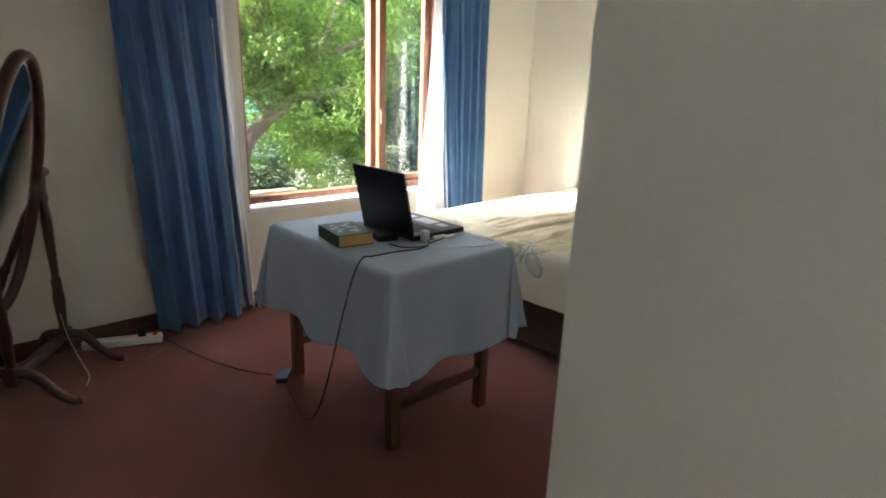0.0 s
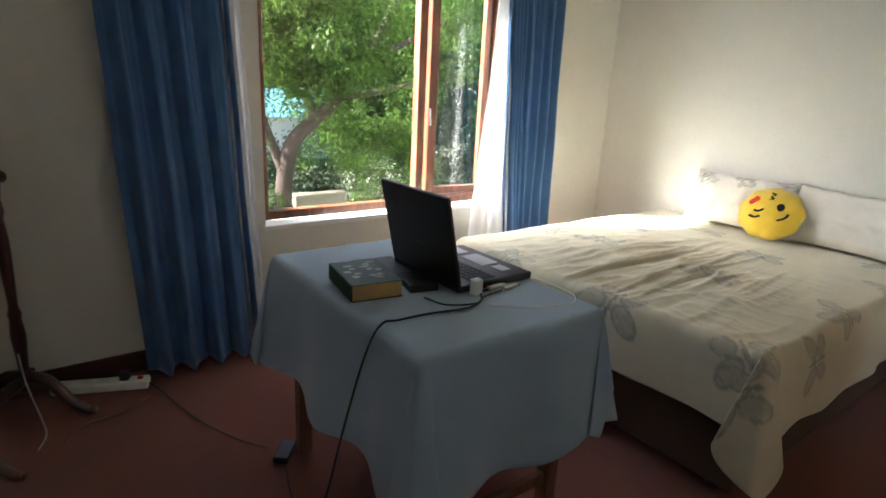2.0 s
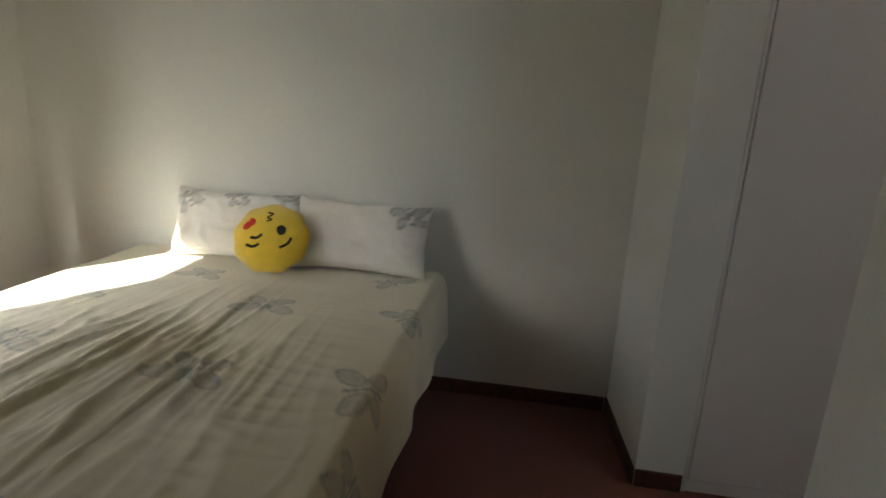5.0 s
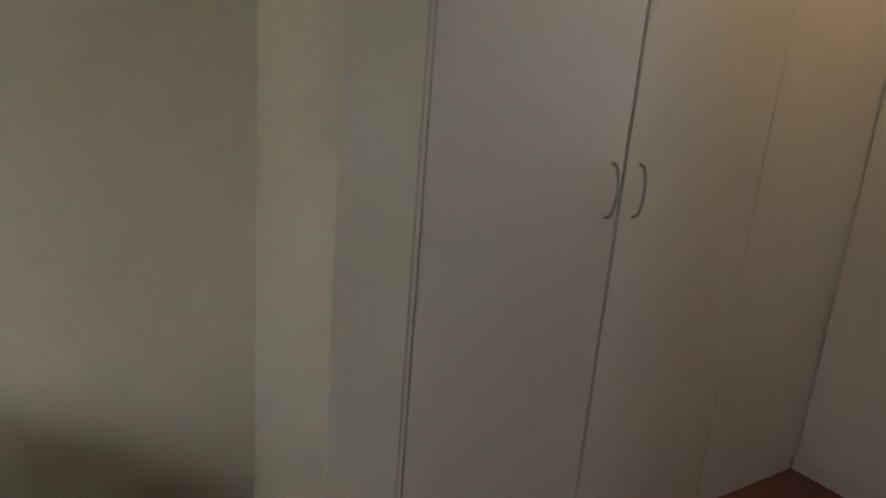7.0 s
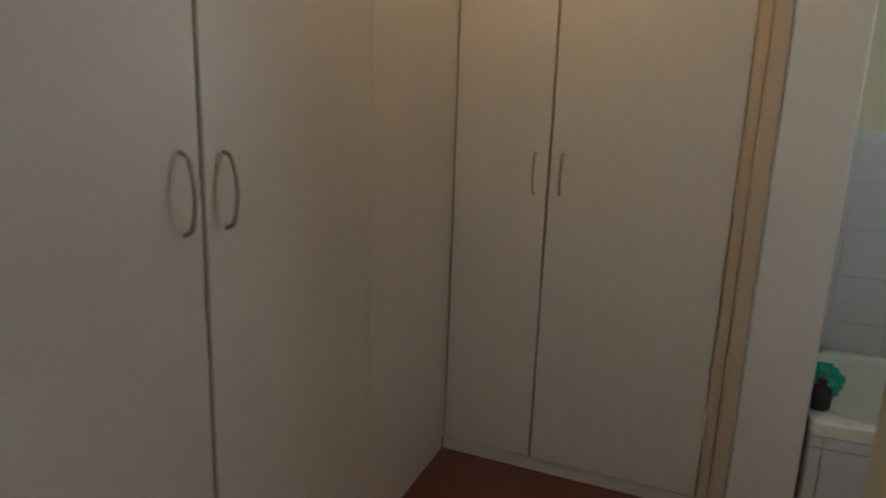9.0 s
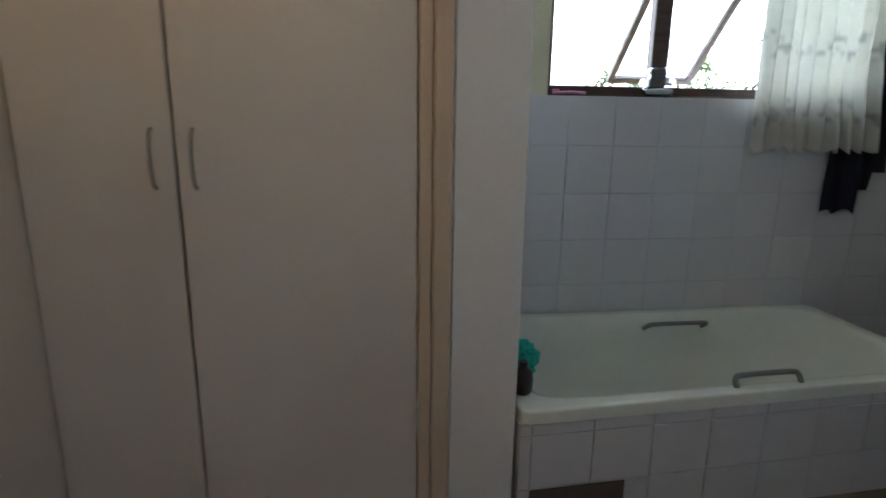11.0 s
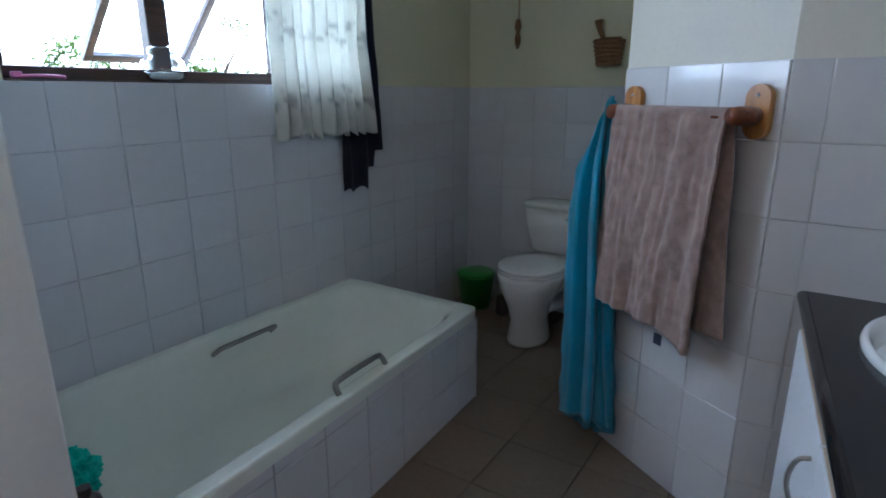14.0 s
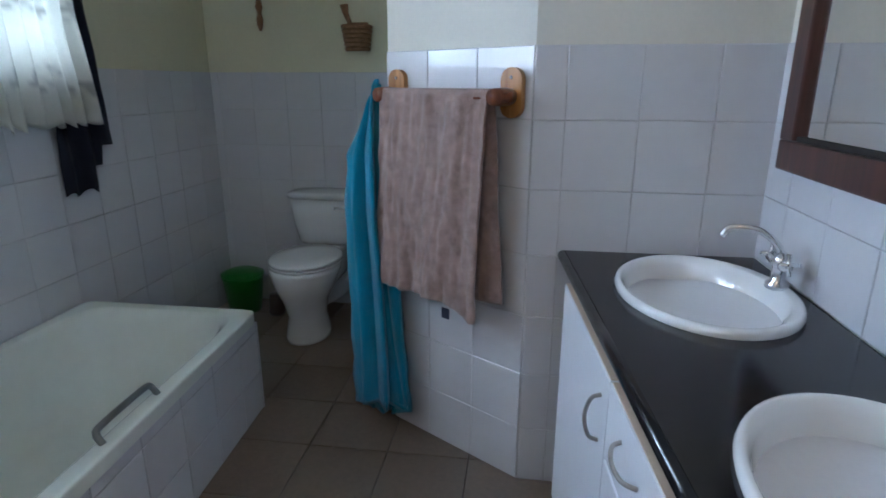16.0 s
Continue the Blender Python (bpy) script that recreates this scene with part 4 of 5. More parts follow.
# ---- bathroom window ----
def window_bath():
    x0, x1, z0, z1 = BWIN
    ya, yb = Y_BW - 0.10, Y_BW - 0.05
    w = structure(new("window_2"), "dark wooden bathroom window with two top-hung sashes pushed open", "window")
    part("window_frame", box(x0, ya, z0, x1, yb, z0 + 0.042, 0.004), M_FRAME_D, w)
    bm = bmesh.new()
    for a in ((x1 - 0.03, z0 + 0.042, x1, z1), (x0, z0 + 0.042, x0 + 0.03, z1), (1.032, z0 + 0.042, 1.108, z1), (0.535, z0 + 0.042, 0.58, z1)):
        box(a[0], ya, a[1], a[2], yb, a[3], 0.004, bm)
    box(x0 + 0.03, ya, z1 - 0.04, x1 - 0.03, yb, z1, 0.004, bm)
    part("window_post", bm, M_FRAME_D, w)
    structure(part("window_sill", box(x0, yb + 0.001, z0 - 0.004, x1, Y_BW + 0.006, z0 + 0.004, 0.002), M_FRAME_D), "narrow dark wooden sill of the bathroom window", "sill")
    for a, b in ((0.500, 0.985),):
        hgt = 0.90
        s = part("sash", box(a, -0.03, -hgt, a + 0.035, 0.0, 0, 0.003), M_FRAME_D, w)
        bm = bmesh.new()
        for q in ((b - 0.035, -hgt, b, 0), (a + 0.035, -hgt, b - 0.035, -hgt + 0.035), (a + 0.035, -0.035, b - 0.035, 0)):
            box(q[0], -0.03, q[1], q[2], 0.0, q[3], 0.003, bm)
        part("sash_rail", bm, M_FRAME_D, s)
        p = part("pane", box(a + 0.035, -0.017, -hgt + 0.035, b - 0.035, -0.013, -0.035), M_GLASS, s)
        p.visible_shadow = False
        s.matrix_local = pose(0, ya - 0.03, z0 + 0.095 + hgt * math.cos(radians(45)), -45, 0, 0)


window_bath()


def lace():
    c = thing("lace_curtain", (0, 0, 0), "short cream lace curtain with grey flowers and a scalloped hem", "curtain")
    x0, x1, z0, z1 = 0.105, 0.705, 1.160, 2.30

    def place(u, v):
        x = x0 + 0.055 * min(1, 3 * v) * (1 - u) + (x1 - x0) * u
        z = z0 + (z1 - z0) * v
        if v < 0.03:
            z -= 0.026 * abs(math.sin(u * math.pi * 11)) + 0.012 * ripple(u * 7, 1.0, 2.0)
        f = 0.022 * math.sin(u * 2 * math.pi * 9 + 0.6 * math.sin(7 * u)) + 0.010 * math.sin(u * 41 + 3 * v)
        return (x + 0.006 * ripple(u * 9, v * 6, 1), Y_BW + 0.075 + f * (1.1 - 0.5 * v), z)
    cloth = thick(part("lace_cloth", grid(150, 60, place), M_LACE, c, smooth=True), 0.002)
    vals = []
    for jv in range(61):
        for iu in range(151):
            u, v = iu / 150, jv / 60
            band = 0.12 + 0.75 * (abs((v * 4.2) % 1 - 0.5) < 0.2)
            p = ripple(u * 16, v * 22, 3.0) + 0.6 * ripple(u * 40, v * 50, 1.0)
            vals.append(min(1.0, max(0.0, (p - 0.12) * 3.0)) * band * (0.9 if v < 0.5 else 0.4))
    ink(cloth, vals)
    r = thing("curtain_rod", (0, 0, 0), "thin metal rod carrying the lace curtain", "curtain rod")
    part("rod", tube([(-0.02, Y_BW + 0.075, 2.305), (1.62, Y_BW + 0.075, 2.305)], 0.006, 8, 0), M_STEEL, r)
    for bx in (-0.01, 1.61):
        part("bracket", box(bx - 0.008, Y_BW, 2.297, bx + 0.008, Y_BW + 0.08, 2.313), M_STEEL, r)
    d = thing("dark_cloth", (0, 0, 0), "dark navy garment hanging beside the lace curtain", "cloth")

    def drop(u, v):
        low = 0.872 + 0.012 * math.sin(u * 19) if u < 0.58 else 0.968 if u < 0.76 else 1.048
        z = low + (2.29 - low) * v
        up = min(1.0, max(0.0, (z - 1.15) / 0.2))
        xl = 0.290 * (1 - up) + 0.165 * up
        xr = -0.012 + 0.08 * max(0.0, z - 1.05)
        return (xl + (xr - xl) * u, Y_BW + 0.036 + 0.014 * math.sin(u * 16 + 2 * v) + 0.008 * ripple(u * 5, v * 7, 2), z)
    thick(part("cloth", grid(36, 50, drop), M_NAVY, d, smooth=True), 0.003)
    j = thing("jar", (1.078, Y_BW - 0.022, BWIN[2] + 0.0045), "clear glass jar half full of white bath salt on the sill", "jar")
    thick(part("glass", lathe([(0.001, 0.001), (0.048, 0.001), (0.060, 0.012), (0.063, 0.040), (0.058, 0.062), (0.044, 0.078), (0.043, 0.086), (0.050, 0.089), (0.050, 0.104), (0.046, 0.110)], 28), M_JAR, j, smooth=True), 0.004)
    part("jar_handle", tube([(0.055, 0, 0.065), (0.078, 0, 0.062), (0.084, 0, 0.045), (0.076, 0, 0.026), (0.058, 0, 0.022)], 0.006, 8), M_JAR, j, smooth=True)
    part("salt", lathe([(0.001, 0.006), (0.044, 0.006), (0.053, 0.014), (0.054, 0.026), (0.030, 0.030), (0.001, 0.031)], 24), M_SALT, j)
    rz = thing("razor", (1.46, Y_BW - 0.02, BWIN[2] + 0.0045), "pink plastic razor lying on the sill", "razor")
    part("grip", tube([(0.065, 0, 0.006), (0.0, 0.004, 0.009), (-0.06, 0.0, 0.006)], 0.0055), M_PINK, rz, smooth=True)
    part("head", box(0.055, -0.012, 0.001, 0.078, 0.012, 0.020, 0.003), M_PINK, rz)


lace()


# ---- toilet, bin ----
def toilet():
    t = thing("toilet", (0, 0, 0), "white porcelain toilet with closed lid and low cistern", "toilet")
    cy = -1.565
    def tank(levels):
        """Back against the wall, bowed front; levels: z, half width, depth."""
        b = bmesh.new()
        rows = []
        for z, hw, dep in levels:
            ring = [(-0.0, -hw), (-0.0, hw)]
            for k in range(15):
                a = math.pi / 2 - math.pi * k / 14
                ca, sa = math.cos(a), math.sin(a)
                ring.append((dep * (0.35 + 0.65 * max(0.0, ca) ** 0.55), hw * math.copysign(abs(sa) ** 0.6, sa)))
            rows.append([b.verts.new((X_TOI + 0.010 + x, cy + y, z)) for x, y in ring])
        for p, q in zip(rows, rows[1:]):
            for k in range(len(p)):
                b.faces.new((p[k], p[(k + 1) % len(p)], q[(k + 1) % len(p)], q[k]))
        b.faces.new(rows[0][::-1])
        b.faces.new(rows[-1])
        bmesh.ops.recalc_face_normals(b, faces=b.faces[:])
        return b
    part("cistern", tank([(0.405, 0.120, 0.120), (0.41, 0.150, 0.140), (0.43, 0.168, 0.152), (0.55, 0.190, 0.172), (0.676, 0.205, 0.180)]), M_PORC, t, smooth=True)
    part("cistern_lid", tank([(0.679, 0.205, 0.182), (0.681, 0.213, 0.192), (0.700, 0.214, 0.193), (0.708, 0.206, 0.184), (0.713, 0.170, 0.150), (0.716, 0.080, 0.080)]), M_PORC, t, "slightly domed cistern lid", smooth=True)
    part("lever", tube([(X_TOI + 0.186, cy + 0.165, 0.645), (X_TOI + 0.215, cy + 0.16, 0.645), (X_TOI + 0.22, cy + 0.09, 0.64)], 0.008), M_CHROME, t, "chrome flush lever", smooth=True)
    bm = bmesh.new()
    n = 32
    rows = [(0.0, -0.46, 0.155, 0.112), (0.02, -0.46, 0.158, 0.113), (0.13, -0.46, 0.135, 0.095), (0.22, -0.45, 0.155, 0.115), (0.30, -0.46, 0.20, 0.155), (0.37, -0.475, 0.225, 0.178), (0.395, -0.48, 0.226, 0.180)]
    vs = [[bm.verts.new((x + rx * math.cos(2 * math.pi * k / n), cy + ry * math.sin(2 * math.pi * k / n), z)) for k in range(n)] for z, x, rx, ry in rows]
    for a, b in zip(vs, vs[1:]):
        for k in range(n):
            bm.faces.new((a[k], a[(k + 1) % n], b[(k + 1) % n], b[k]))
    bm.faces.new(vs[-1])
    bm.faces.new(vs[0][::-1])
    part("bowl", bm, M_PORC, t, smooth=True)
    part("neck", box(X_TOI + 0.03, cy - 0.10, 0.22, -0.60, cy + 0.10, 0.40, 0.03, seg=2), M_PORC, t, smooth=True)
    seat = lathe([(0.93, 0.0), (1.0, 0.004), (1.0, 0.015), (0.94, 0.021), (0.5, 0.025), (0.02, 0.026)], 36, 0.232, 0.186)
    part("lid", move(seat, Matrix.Translation((-0.487, cy, 0.414))), M_PORC, t, "closed white seat lid", smooth=True)
    ring_bm = lathe([(0.9, 0.0), (1.0, 0.002), (1.0, 0.012), (0.9, 0.014)], 36, 0.230, 0.184)
    part("seat", move(ring_bm, Matrix.Translation((-0.487, cy, 0.397))), M_PORC, t, smooth=True)
    part("pipe", tube([(X_TOI + 0.01, cy + 0.10, 0.17), (-0.72, cy + 0.09, 0.17), (-0.58, cy + 0.04, 0.16)], 0.045, 14), M_PLASTIC, t, "white waste pipe", smooth=True)
    b = thing("bin", (-0.745, -2.07, 0.0), "small green plastic bin beside the toilet", "bin")
    part("bucket", lathe([(0.092, 0.0), (0.115, 0.20), (0.120, 0.205), (0.120, 0.215), (0.112, 0.215), (0.090, 0.012), (0.001, 0.010)], 28), M_GREEN, b, smooth=True)
    part("lid", lathe([(0.122, 0.216), (0.122, 0.228), (0.08, 0.245), (0.01, 0.25)], 28), M_GREEN, b, smooth=True)
    s = thing("toilet_brush", (-0.70, -1.85, 0.0), "dark toilet brush holder behind the toilet", "toilet brush")
    part("holder", lathe([(0.045, 0), (0.05, 0.02), (0.04, 0.12)], 16), M_DARK, s, smooth=True)


toilet()

# ---- towel rail and towels on the cut-off corner ----
CH_U = (CH_B - CH_A).normalized()
CH_N = Vector((CH_U.y, -CH_U.x))


def chamfer(s, off, z):
    p = CH_A + CH_U * s + CH_N * off
    return Vector((p.x, p.y, z))


def towel_rail():
    r = thing("towel_rail", (0, 0, 0), "varnished wooden towel rail with two oval brackets", "towel rail")
    ang = math.atan2(CH_U.y, CH_U.x)
    for s in (0.062, 0.522):
        bm = box(-0.036, -0.020, -0.07, 0.036, 0.0, 0.07, 0.0)
        vert = [e for e in bm.edges if abs((e.verts[0].co - e.verts[1].co).normalized().y) > 0.9]
        bmesh.ops.bevel(bm, geom=vert, offset=0.034, segments=8, affect="EDGES", profile=0.5)
        move(bm, Matrix.Translation(chamfer(s, 0.0065, 1.272)) @ Matrix.Rotation(ang, 4, "Z"))
        plate = part("bracket", bm, M_PINE, r)
        part("arm", tube([chamfer(s, 0.024, 1.262), chamfer(s, 0.115, 1.262)], lambda k: 0.022 + 0.004 * math.sin(3 * k), 14, 3), M_REDWOOD, plate, smooth=True)
        b = bmesh.new()
        bmesh.ops.create_uvsphere(b, u_segments=8, v_segments=6, radius=0.005)
        part("screw", move(b, Matrix.Translation(chamfer(s, 0.027, 1.315))), M_STEEL, plate)
    part("rod", tube([chamfer(0.02, 0.090, 1.262), chamfer(0.57, 0.090, 1.262)], 0.013, 12, 1), M_REDWOOD, r, smooth=True)

    # taupe towel folded over the rod: front and back fall
    def fall(u, v):
        s = 0.072 + 0.428 * u
        ln = 1.30
        d = v * ln - 0.65
        k = 0.004 * math.sin(u * 11 + 1.0 + 2 * v) + 0.020 * ripple(u * 6, v * 2, 2) + 0.010 * ripple(u * 15, v * 7, 4) + 0.006 * ripple(u * 30, v * 20, 1)
        if abs(d) < 0.03:
            a = d / 0.03 * math.pi / 2
            return chamfer(s, 0.090 + 0.019 * math.sin(-a), 1.262 + 0.019 * math.cos(a))
        sg = -1 if d > 0 else 1
        down = abs(d) - 0.03
        skew = 0.10 * down * (-0.75 + 0.35 * u) if sg > 0 else 0.05 * down * (0.2 + u)
        hem = (0.060 * u + 0.016 * math.sin(u * 7)) * (down / 0.65) if sg > 0 else 0.03 * (1 - u)
        return chamfer(s + skew * 1.1, 0.090 + sg * (0.019 + 0.5 * k + 0.012 * down) + (k * (0.4 + down) if sg > 0 else 0), 1.262 - down - hem)
    t = part("towel", grid(60, 120, fall), M_TOWEL_B, None, smooth=True)
    thick(t, 0.007)
    tagged(t, "taupe terry towel folded over the wooden towel rail", "towel")
    part("label", box(-0.016, -0.001, -0.036, 0.016, 0.001, 0.0), M_LABEL, t, "small dark blue towel label").matrix_world = Matrix.Translation(chamfer(0.335, 0.09, 0.585)) @ Matrix.Rotation(ang, 4, "Z")

    # turquoise towel gathered from the near end of the rod
    def hang(u, v):
        a = u * 2 * math.pi
        top, z0 = 1.262, 0.085
        z = top - (top - z0) * v
        w = 0.014 + 0.046 * min(1, v * 6) + 0.034 * v
        dpt = 0.018 + 0.045 * min(1, v * 3)
        rr = 1 + 0.42 * (1 - 2 * abs(math.sin(3.5 * a + 0.8 * math.sin(3 * v))))  + 0.10 * ripple(math.cos(a) * 2, math.sin(a) * 2, v * 3)
        lean = -0.018 - 0.055 * min(1, v * 6) + 0.055 * v
        z += 0.06 * (v > 0.97) * math.sin(a + 0.5) + (0.05 * (1 - v) ** 6) * math.cos(a)
        return chamfer(0.035 + lean + w * rr * math.cos(a), 0.085 + dpt * rr * math.sin(a), z)
    b = part("towel", grid(80, 60, hang), M_TOWEL_T, None, smooth=True)
    thick(b, 0.006)
    tagged(b, "turquoise towel with pale stripes hanging from the rail's end", "towel")
    for u0 in (0.66, 0.74, 0.90):
        bm = grid(2, 50, lambda u, v: Vector(hang(u0 + 0.010 * u, 0.06 + 0.9 * v)) + Vector((CH_N.x, CH_N.y, 0)) * 0.0055)
        thick(part("stripe", bm, M_STRIPE, b, "pale turquoise stripe", smooth=True), 0.002)


towel_rail()


# ---- vanity ----
def basin(name, cx, cy, label):
    b = thing(name, (cx, cy, 0.82), label, "basin", "basins in the vanity")
    prof = [(1.0, 0.001), (1.01, 0.010), (0.990, 0.019), (0.955, 0.022), (0.915, 0.017), (0.88, 0.0), (0.84, -0.04), (0.75, -0.095), (0.58, -0.135), (0.30, -0.150), (0.06, -0.153)]
    bm = lathe(prof, 56, 0.260, 0.198, closed=True)
    for v in bm.verts:
        rr = math.hypot(v.co.x / 0.262, v.co.y / 0.205)
        if rr < 0.9:
            v.co.y -= 0.022 * (1 - rr)
        if v.co.y > 0.10 and rr < 0.93 and v.co.z > -0.02:
            v.co.z = max(v.co.z, 0.016)
    part("bowl", bm, M_PORC, b, smooth=True)
    part("drain", lathe([(0.022, -0.152), (0.022, -0.146), (0.012, -0.145)], 16), M_CHROME, b, "chrome drain", smooth=True)
    return b


def vanity():
    yf, top = -0.275, 0.82
    x0, x1 = X_TW + 0.008, 1.948
    c = thing("countertop", (0, 0, 0), "black granite countertop with a rounded front edge", "countertop")
    bm = bmesh.new()
    # slab with two oval cut-outs, built as a ring of quads about each basin
    cuts = [(0.895, -0.030), (1.632, 0.012)]
    xm = 0.5 * (cuts[0][0] + cuts[1][0])
    yb = Y_MIR - 0.008

    def skew(bm):
        """The front runs slightly out of line with the wall behind."""
        for v in bm.verts:
            v.co.y += 0.085 * (v.co.x - 1.2) * (yb - v.co.y) / (yb - yf)
        return bm
    for (cx, cy), (xa, xb) in zip(cuts, ((x0, xm), (xm, x1))):
        n = 48
        rims = []
        for z, flip in ((top, False), (top - 0.032, True)):
            inner, outer = [], []
            turns = sorted([2 * math.pi * k / n for k in range(n)] + [math.atan2(cyy - cy, cxx - cx) % (2 * math.pi) for cxx in (xa, xb) for cyy in (yf, yb)])
            for a in turns:
                dx, dy = math.cos(a), math.sin(a)
                hx, hy = cx + 0.240 * dx, cy + 0.183 * dy
                c0 = 0.085 * (hx - 1.2) / (yb - yf)
                inner.append(bm.verts.new((hx, (hy - c0 * yb) / (1 - c0), z)))
                tx = (xb - cx) / dx if dx > 1e-6 else (xa - cx) / dx if dx < -1e-6 else 1e9
                ty = (yb - cy) / dy if dy > 1e-6 else (yf - cy) / dy if dy < -1e-6 else 1e9
                r = min(tx, ty)
                outer.append(bm.verts.new((cx + r * dx, cy + r * dy, z)))
            full = len(turns)
            for k in range(full):
                f = (inner[k], outer[k], outer[(k + 1) % full], inner[(k + 1) % full])
                bm.faces.new(f[::-1] if flip else f)
            rims.append((inner, outer))
        for k in range(full):
            q = (k + 1) % full
            bm.faces.new((rims[0][0][k], rims[0][0][q], rims[1][0][q], rims[1][0][k]))
            if max(rims[0][1][k].co.x, rims[0][1][q].co.x) < xm - 0.001 or min(rims[0][1][k].co.x, rims[0][1][q].co.x) > xm + 0.001 or abs(rims[0][1][k].co.x - rims[0][1][q].co.x) > 0.002:
                bm.faces.new((rims[0][1][q], rims[0][1][k], rims[1][1][k], rims[1][1][q]))
    bmesh.ops.remove_doubles(bm, verts=bm.verts[:], dist=0.0008)
    part("slab", skew(bm), M_COUNTER, c)
    part("front_edge", skew(tube([(x0, yf - 0.002, top - 0.016), (x1, yf - 0.002, top - 0.016)], 0.0162, 16, 0)), M_COUNTER, c, smooth=True)
    cab = thing("vanity_cabinet", (0, 0, 0), "white vanity cabinet with doors, drawers and bowed handles", "cabinet")
    ct = top - 0.034
    part("body", skew(box(x0 + 0.130, yf + 0.030, 0.0, x1, yb - 0.002, ct)), M_CAB, cab)
    yd = yf - 0.014
    front = [("door", x0 + 0.132, 1.240, 0.06, ct - 0.026), ("drawer", 1.245, 1.575, 0.60, ct - 0.026), ("drawer", 1.245, 1.575, 0.33, 0.594), ("drawer", 1.245, 1.575, 0.06, 0.324), ("door", 1.580, x1 - 0.004, 0.06, ct - 0.026)]
    for nm, a, b, za, zb in front:
        d = part(nm, skew(box(a, yd, za, b, yd + 0.048, zb, 0.002)), M_CAB, cab)
        if zb > 0.7:
            part("raw_edge", skew(box(a + 0.003, yd + 0.003, zb + 0.0005, b - 0.003, yd + 0.030, zb + 0.003)), M_TRIM, d, "bare tan chipboard edge")
        sh = 0.085 * ((a + b) / 2 - 1.2)
        if nm == "door":
            bow_handle(d, 1.19 if a < 1 else 1.64, yd + 0.085 * ((1.19 if a < 1 else 1.64) - 1.2), 0.650, 0.105, (0, -1, 0), M_STEEL)
        else:
            m = 1.405
            z = zb - 0.058
            pts = [(m - 0.062, yd + sh, z), (m - 0.045, yd + sh - 0.022, z), (m, yd + sh - 0.030, z), (m + 0.045, yd + sh - 0.022, z), (m + 0.062, yd + sh, z)]
            part("handle", tube(pts, 0.0042, 8, 6), M_STEEL, d, "bowed steel handle", smooth=True)
    part("plinth", skew(box(x0 + 0.132, yf + 0.012, 0.0, x1, yf + 0.018, 0.058)), M_CAB, cab)
    basin("basin", *cuts[0], "white oval porcelain basin with a chrome mixer tap")
    basin("basin", *cuts[1], "white oval porcelain basin beside the bathroom opening")
    for cx, cy in cuts:
        t = thing("mixer_tap", (cx - 0.025, min(cy + 0.172, 0.168), top + 0.020), "chrome mixer tap with crossed handles and curved spout", "tap", "taps on the basins")
        part("base", lathe([(0.026, -0.004), (0.026, 0.006), (0.017, 0.014), (0.016, 0.05), (0.021, 0.058), (0.018, 0.07), (0.011, 0.082)], 20), M_CHROME, t, smooth=True)
        part("spout", tube([(0, 0, 0.07), (-0.004, -0.012, 0.10), (-0.02, -0.05, 0.128), (-0.042, -0.105, 0.128), (-0.048, -0.122, 0.105)], 0.0082, 12), M_CHROME, t, smooth=True)
        for sx in (-1, 1):
            part("valve", tube([(0, 0, 0.045), (sx * 0.045, -0.004, 0.062)], lambda k: 0.009 + 0.004 * k, 10, 2), M_CHROME, t, smooth=True)
            k = part("knob", tube([(sx * 0.05, -0.026, 0.066), (sx * 0.05, 0.022, 0.066)], 0.0055, 8, 2), M_CHROME, t, smooth=True)
            part("knob_bar", tube([(sx * 0.042, -0.004, 0.090), (sx * 0.058, -0.004, 0.042)], 0.0055, 8, 2), M_CHROME, k, smooth=True)
    m = thing("mirror", (0, 0, 0), "large wall mirror in a dark mahogany frame over the basins", "mirror")
    xa, xb, za, zb, w = 0.680, 1.90, 1.092, 1.95, 0.074
    y = Y_MIR - 0.010
    for q in ((xa, za, xb, za + w), (xa, zb - w, xb, zb), (xa, za + w, xa + w, zb - w), (xb - w, za + w, xb, zb - w)):
        fr = part("frame", box(q[0], y - 0.030, q[1], q[2], y, q[3], 0.006, seg=2), M_MAHOG, m)
    part("inner_frame", box(xa + w, y - 0.020, za + w, xb - w, y - 0.002, za + w + 0.012), M_BLACK, m)
    part("glass", box(xa + w, y - 0.012, za + w, xb - w, y - 0.004, zb - w), M_MIRROR, m)


vanity()


def wall_things():
    b = thing("wall_basket", (X_TOI, -1.365, 1.495), "small brown woven basket hanging on the wall above the toilet", "basket")
    for k in range(6):
        z, d = -0.02 + 0.022 * k, 0.058 + 0.003 * k
        part("woven_band", tube([(0.006, -d, z), (0.045 + 0.004 * k, -d * 0.82, z), (0.062 + 0.004 * k, 0, z), (0.045 + 0.004 * k, d * 0.82, z), (0.006, d, z)], 0.012, 8, 4), M_BASKET, b, smooth=True)
    part("back", box(0.001, -0.058, -0.03, 0.006, 0.058, 0.115, 0.002), M_BASKET, b)
    part("stick", tube([(0.03, -0.03, 0.10), (0.03, -0.055, 0.16), (0.03, -0.062, 0.20)], lambda k: 0.010 + 0.012 * k, 10), M_BASKET, b, smooth=True)
    h = thing("wall_ornament", (X_TOI, -1.905, 1.58), "slim brown wooden ornament hanging on the wall", "ornament")
    part("cord", tube([(0.012, 0, 0.28), (0.012, 0, 0.14)], 0.003, 6, 1), M_BASKET, h)
    part("body", move(lathe([(0.006, 0.0), (0.016, 0.03), (0.018, 0.06), (0.010, 0.09), (0.020, 0.12), (0.012, 0.16)], 14), Matrix.Translation((0.02, 0, -0.01))), M_BASKET, h, smooth=True)


wall_things()


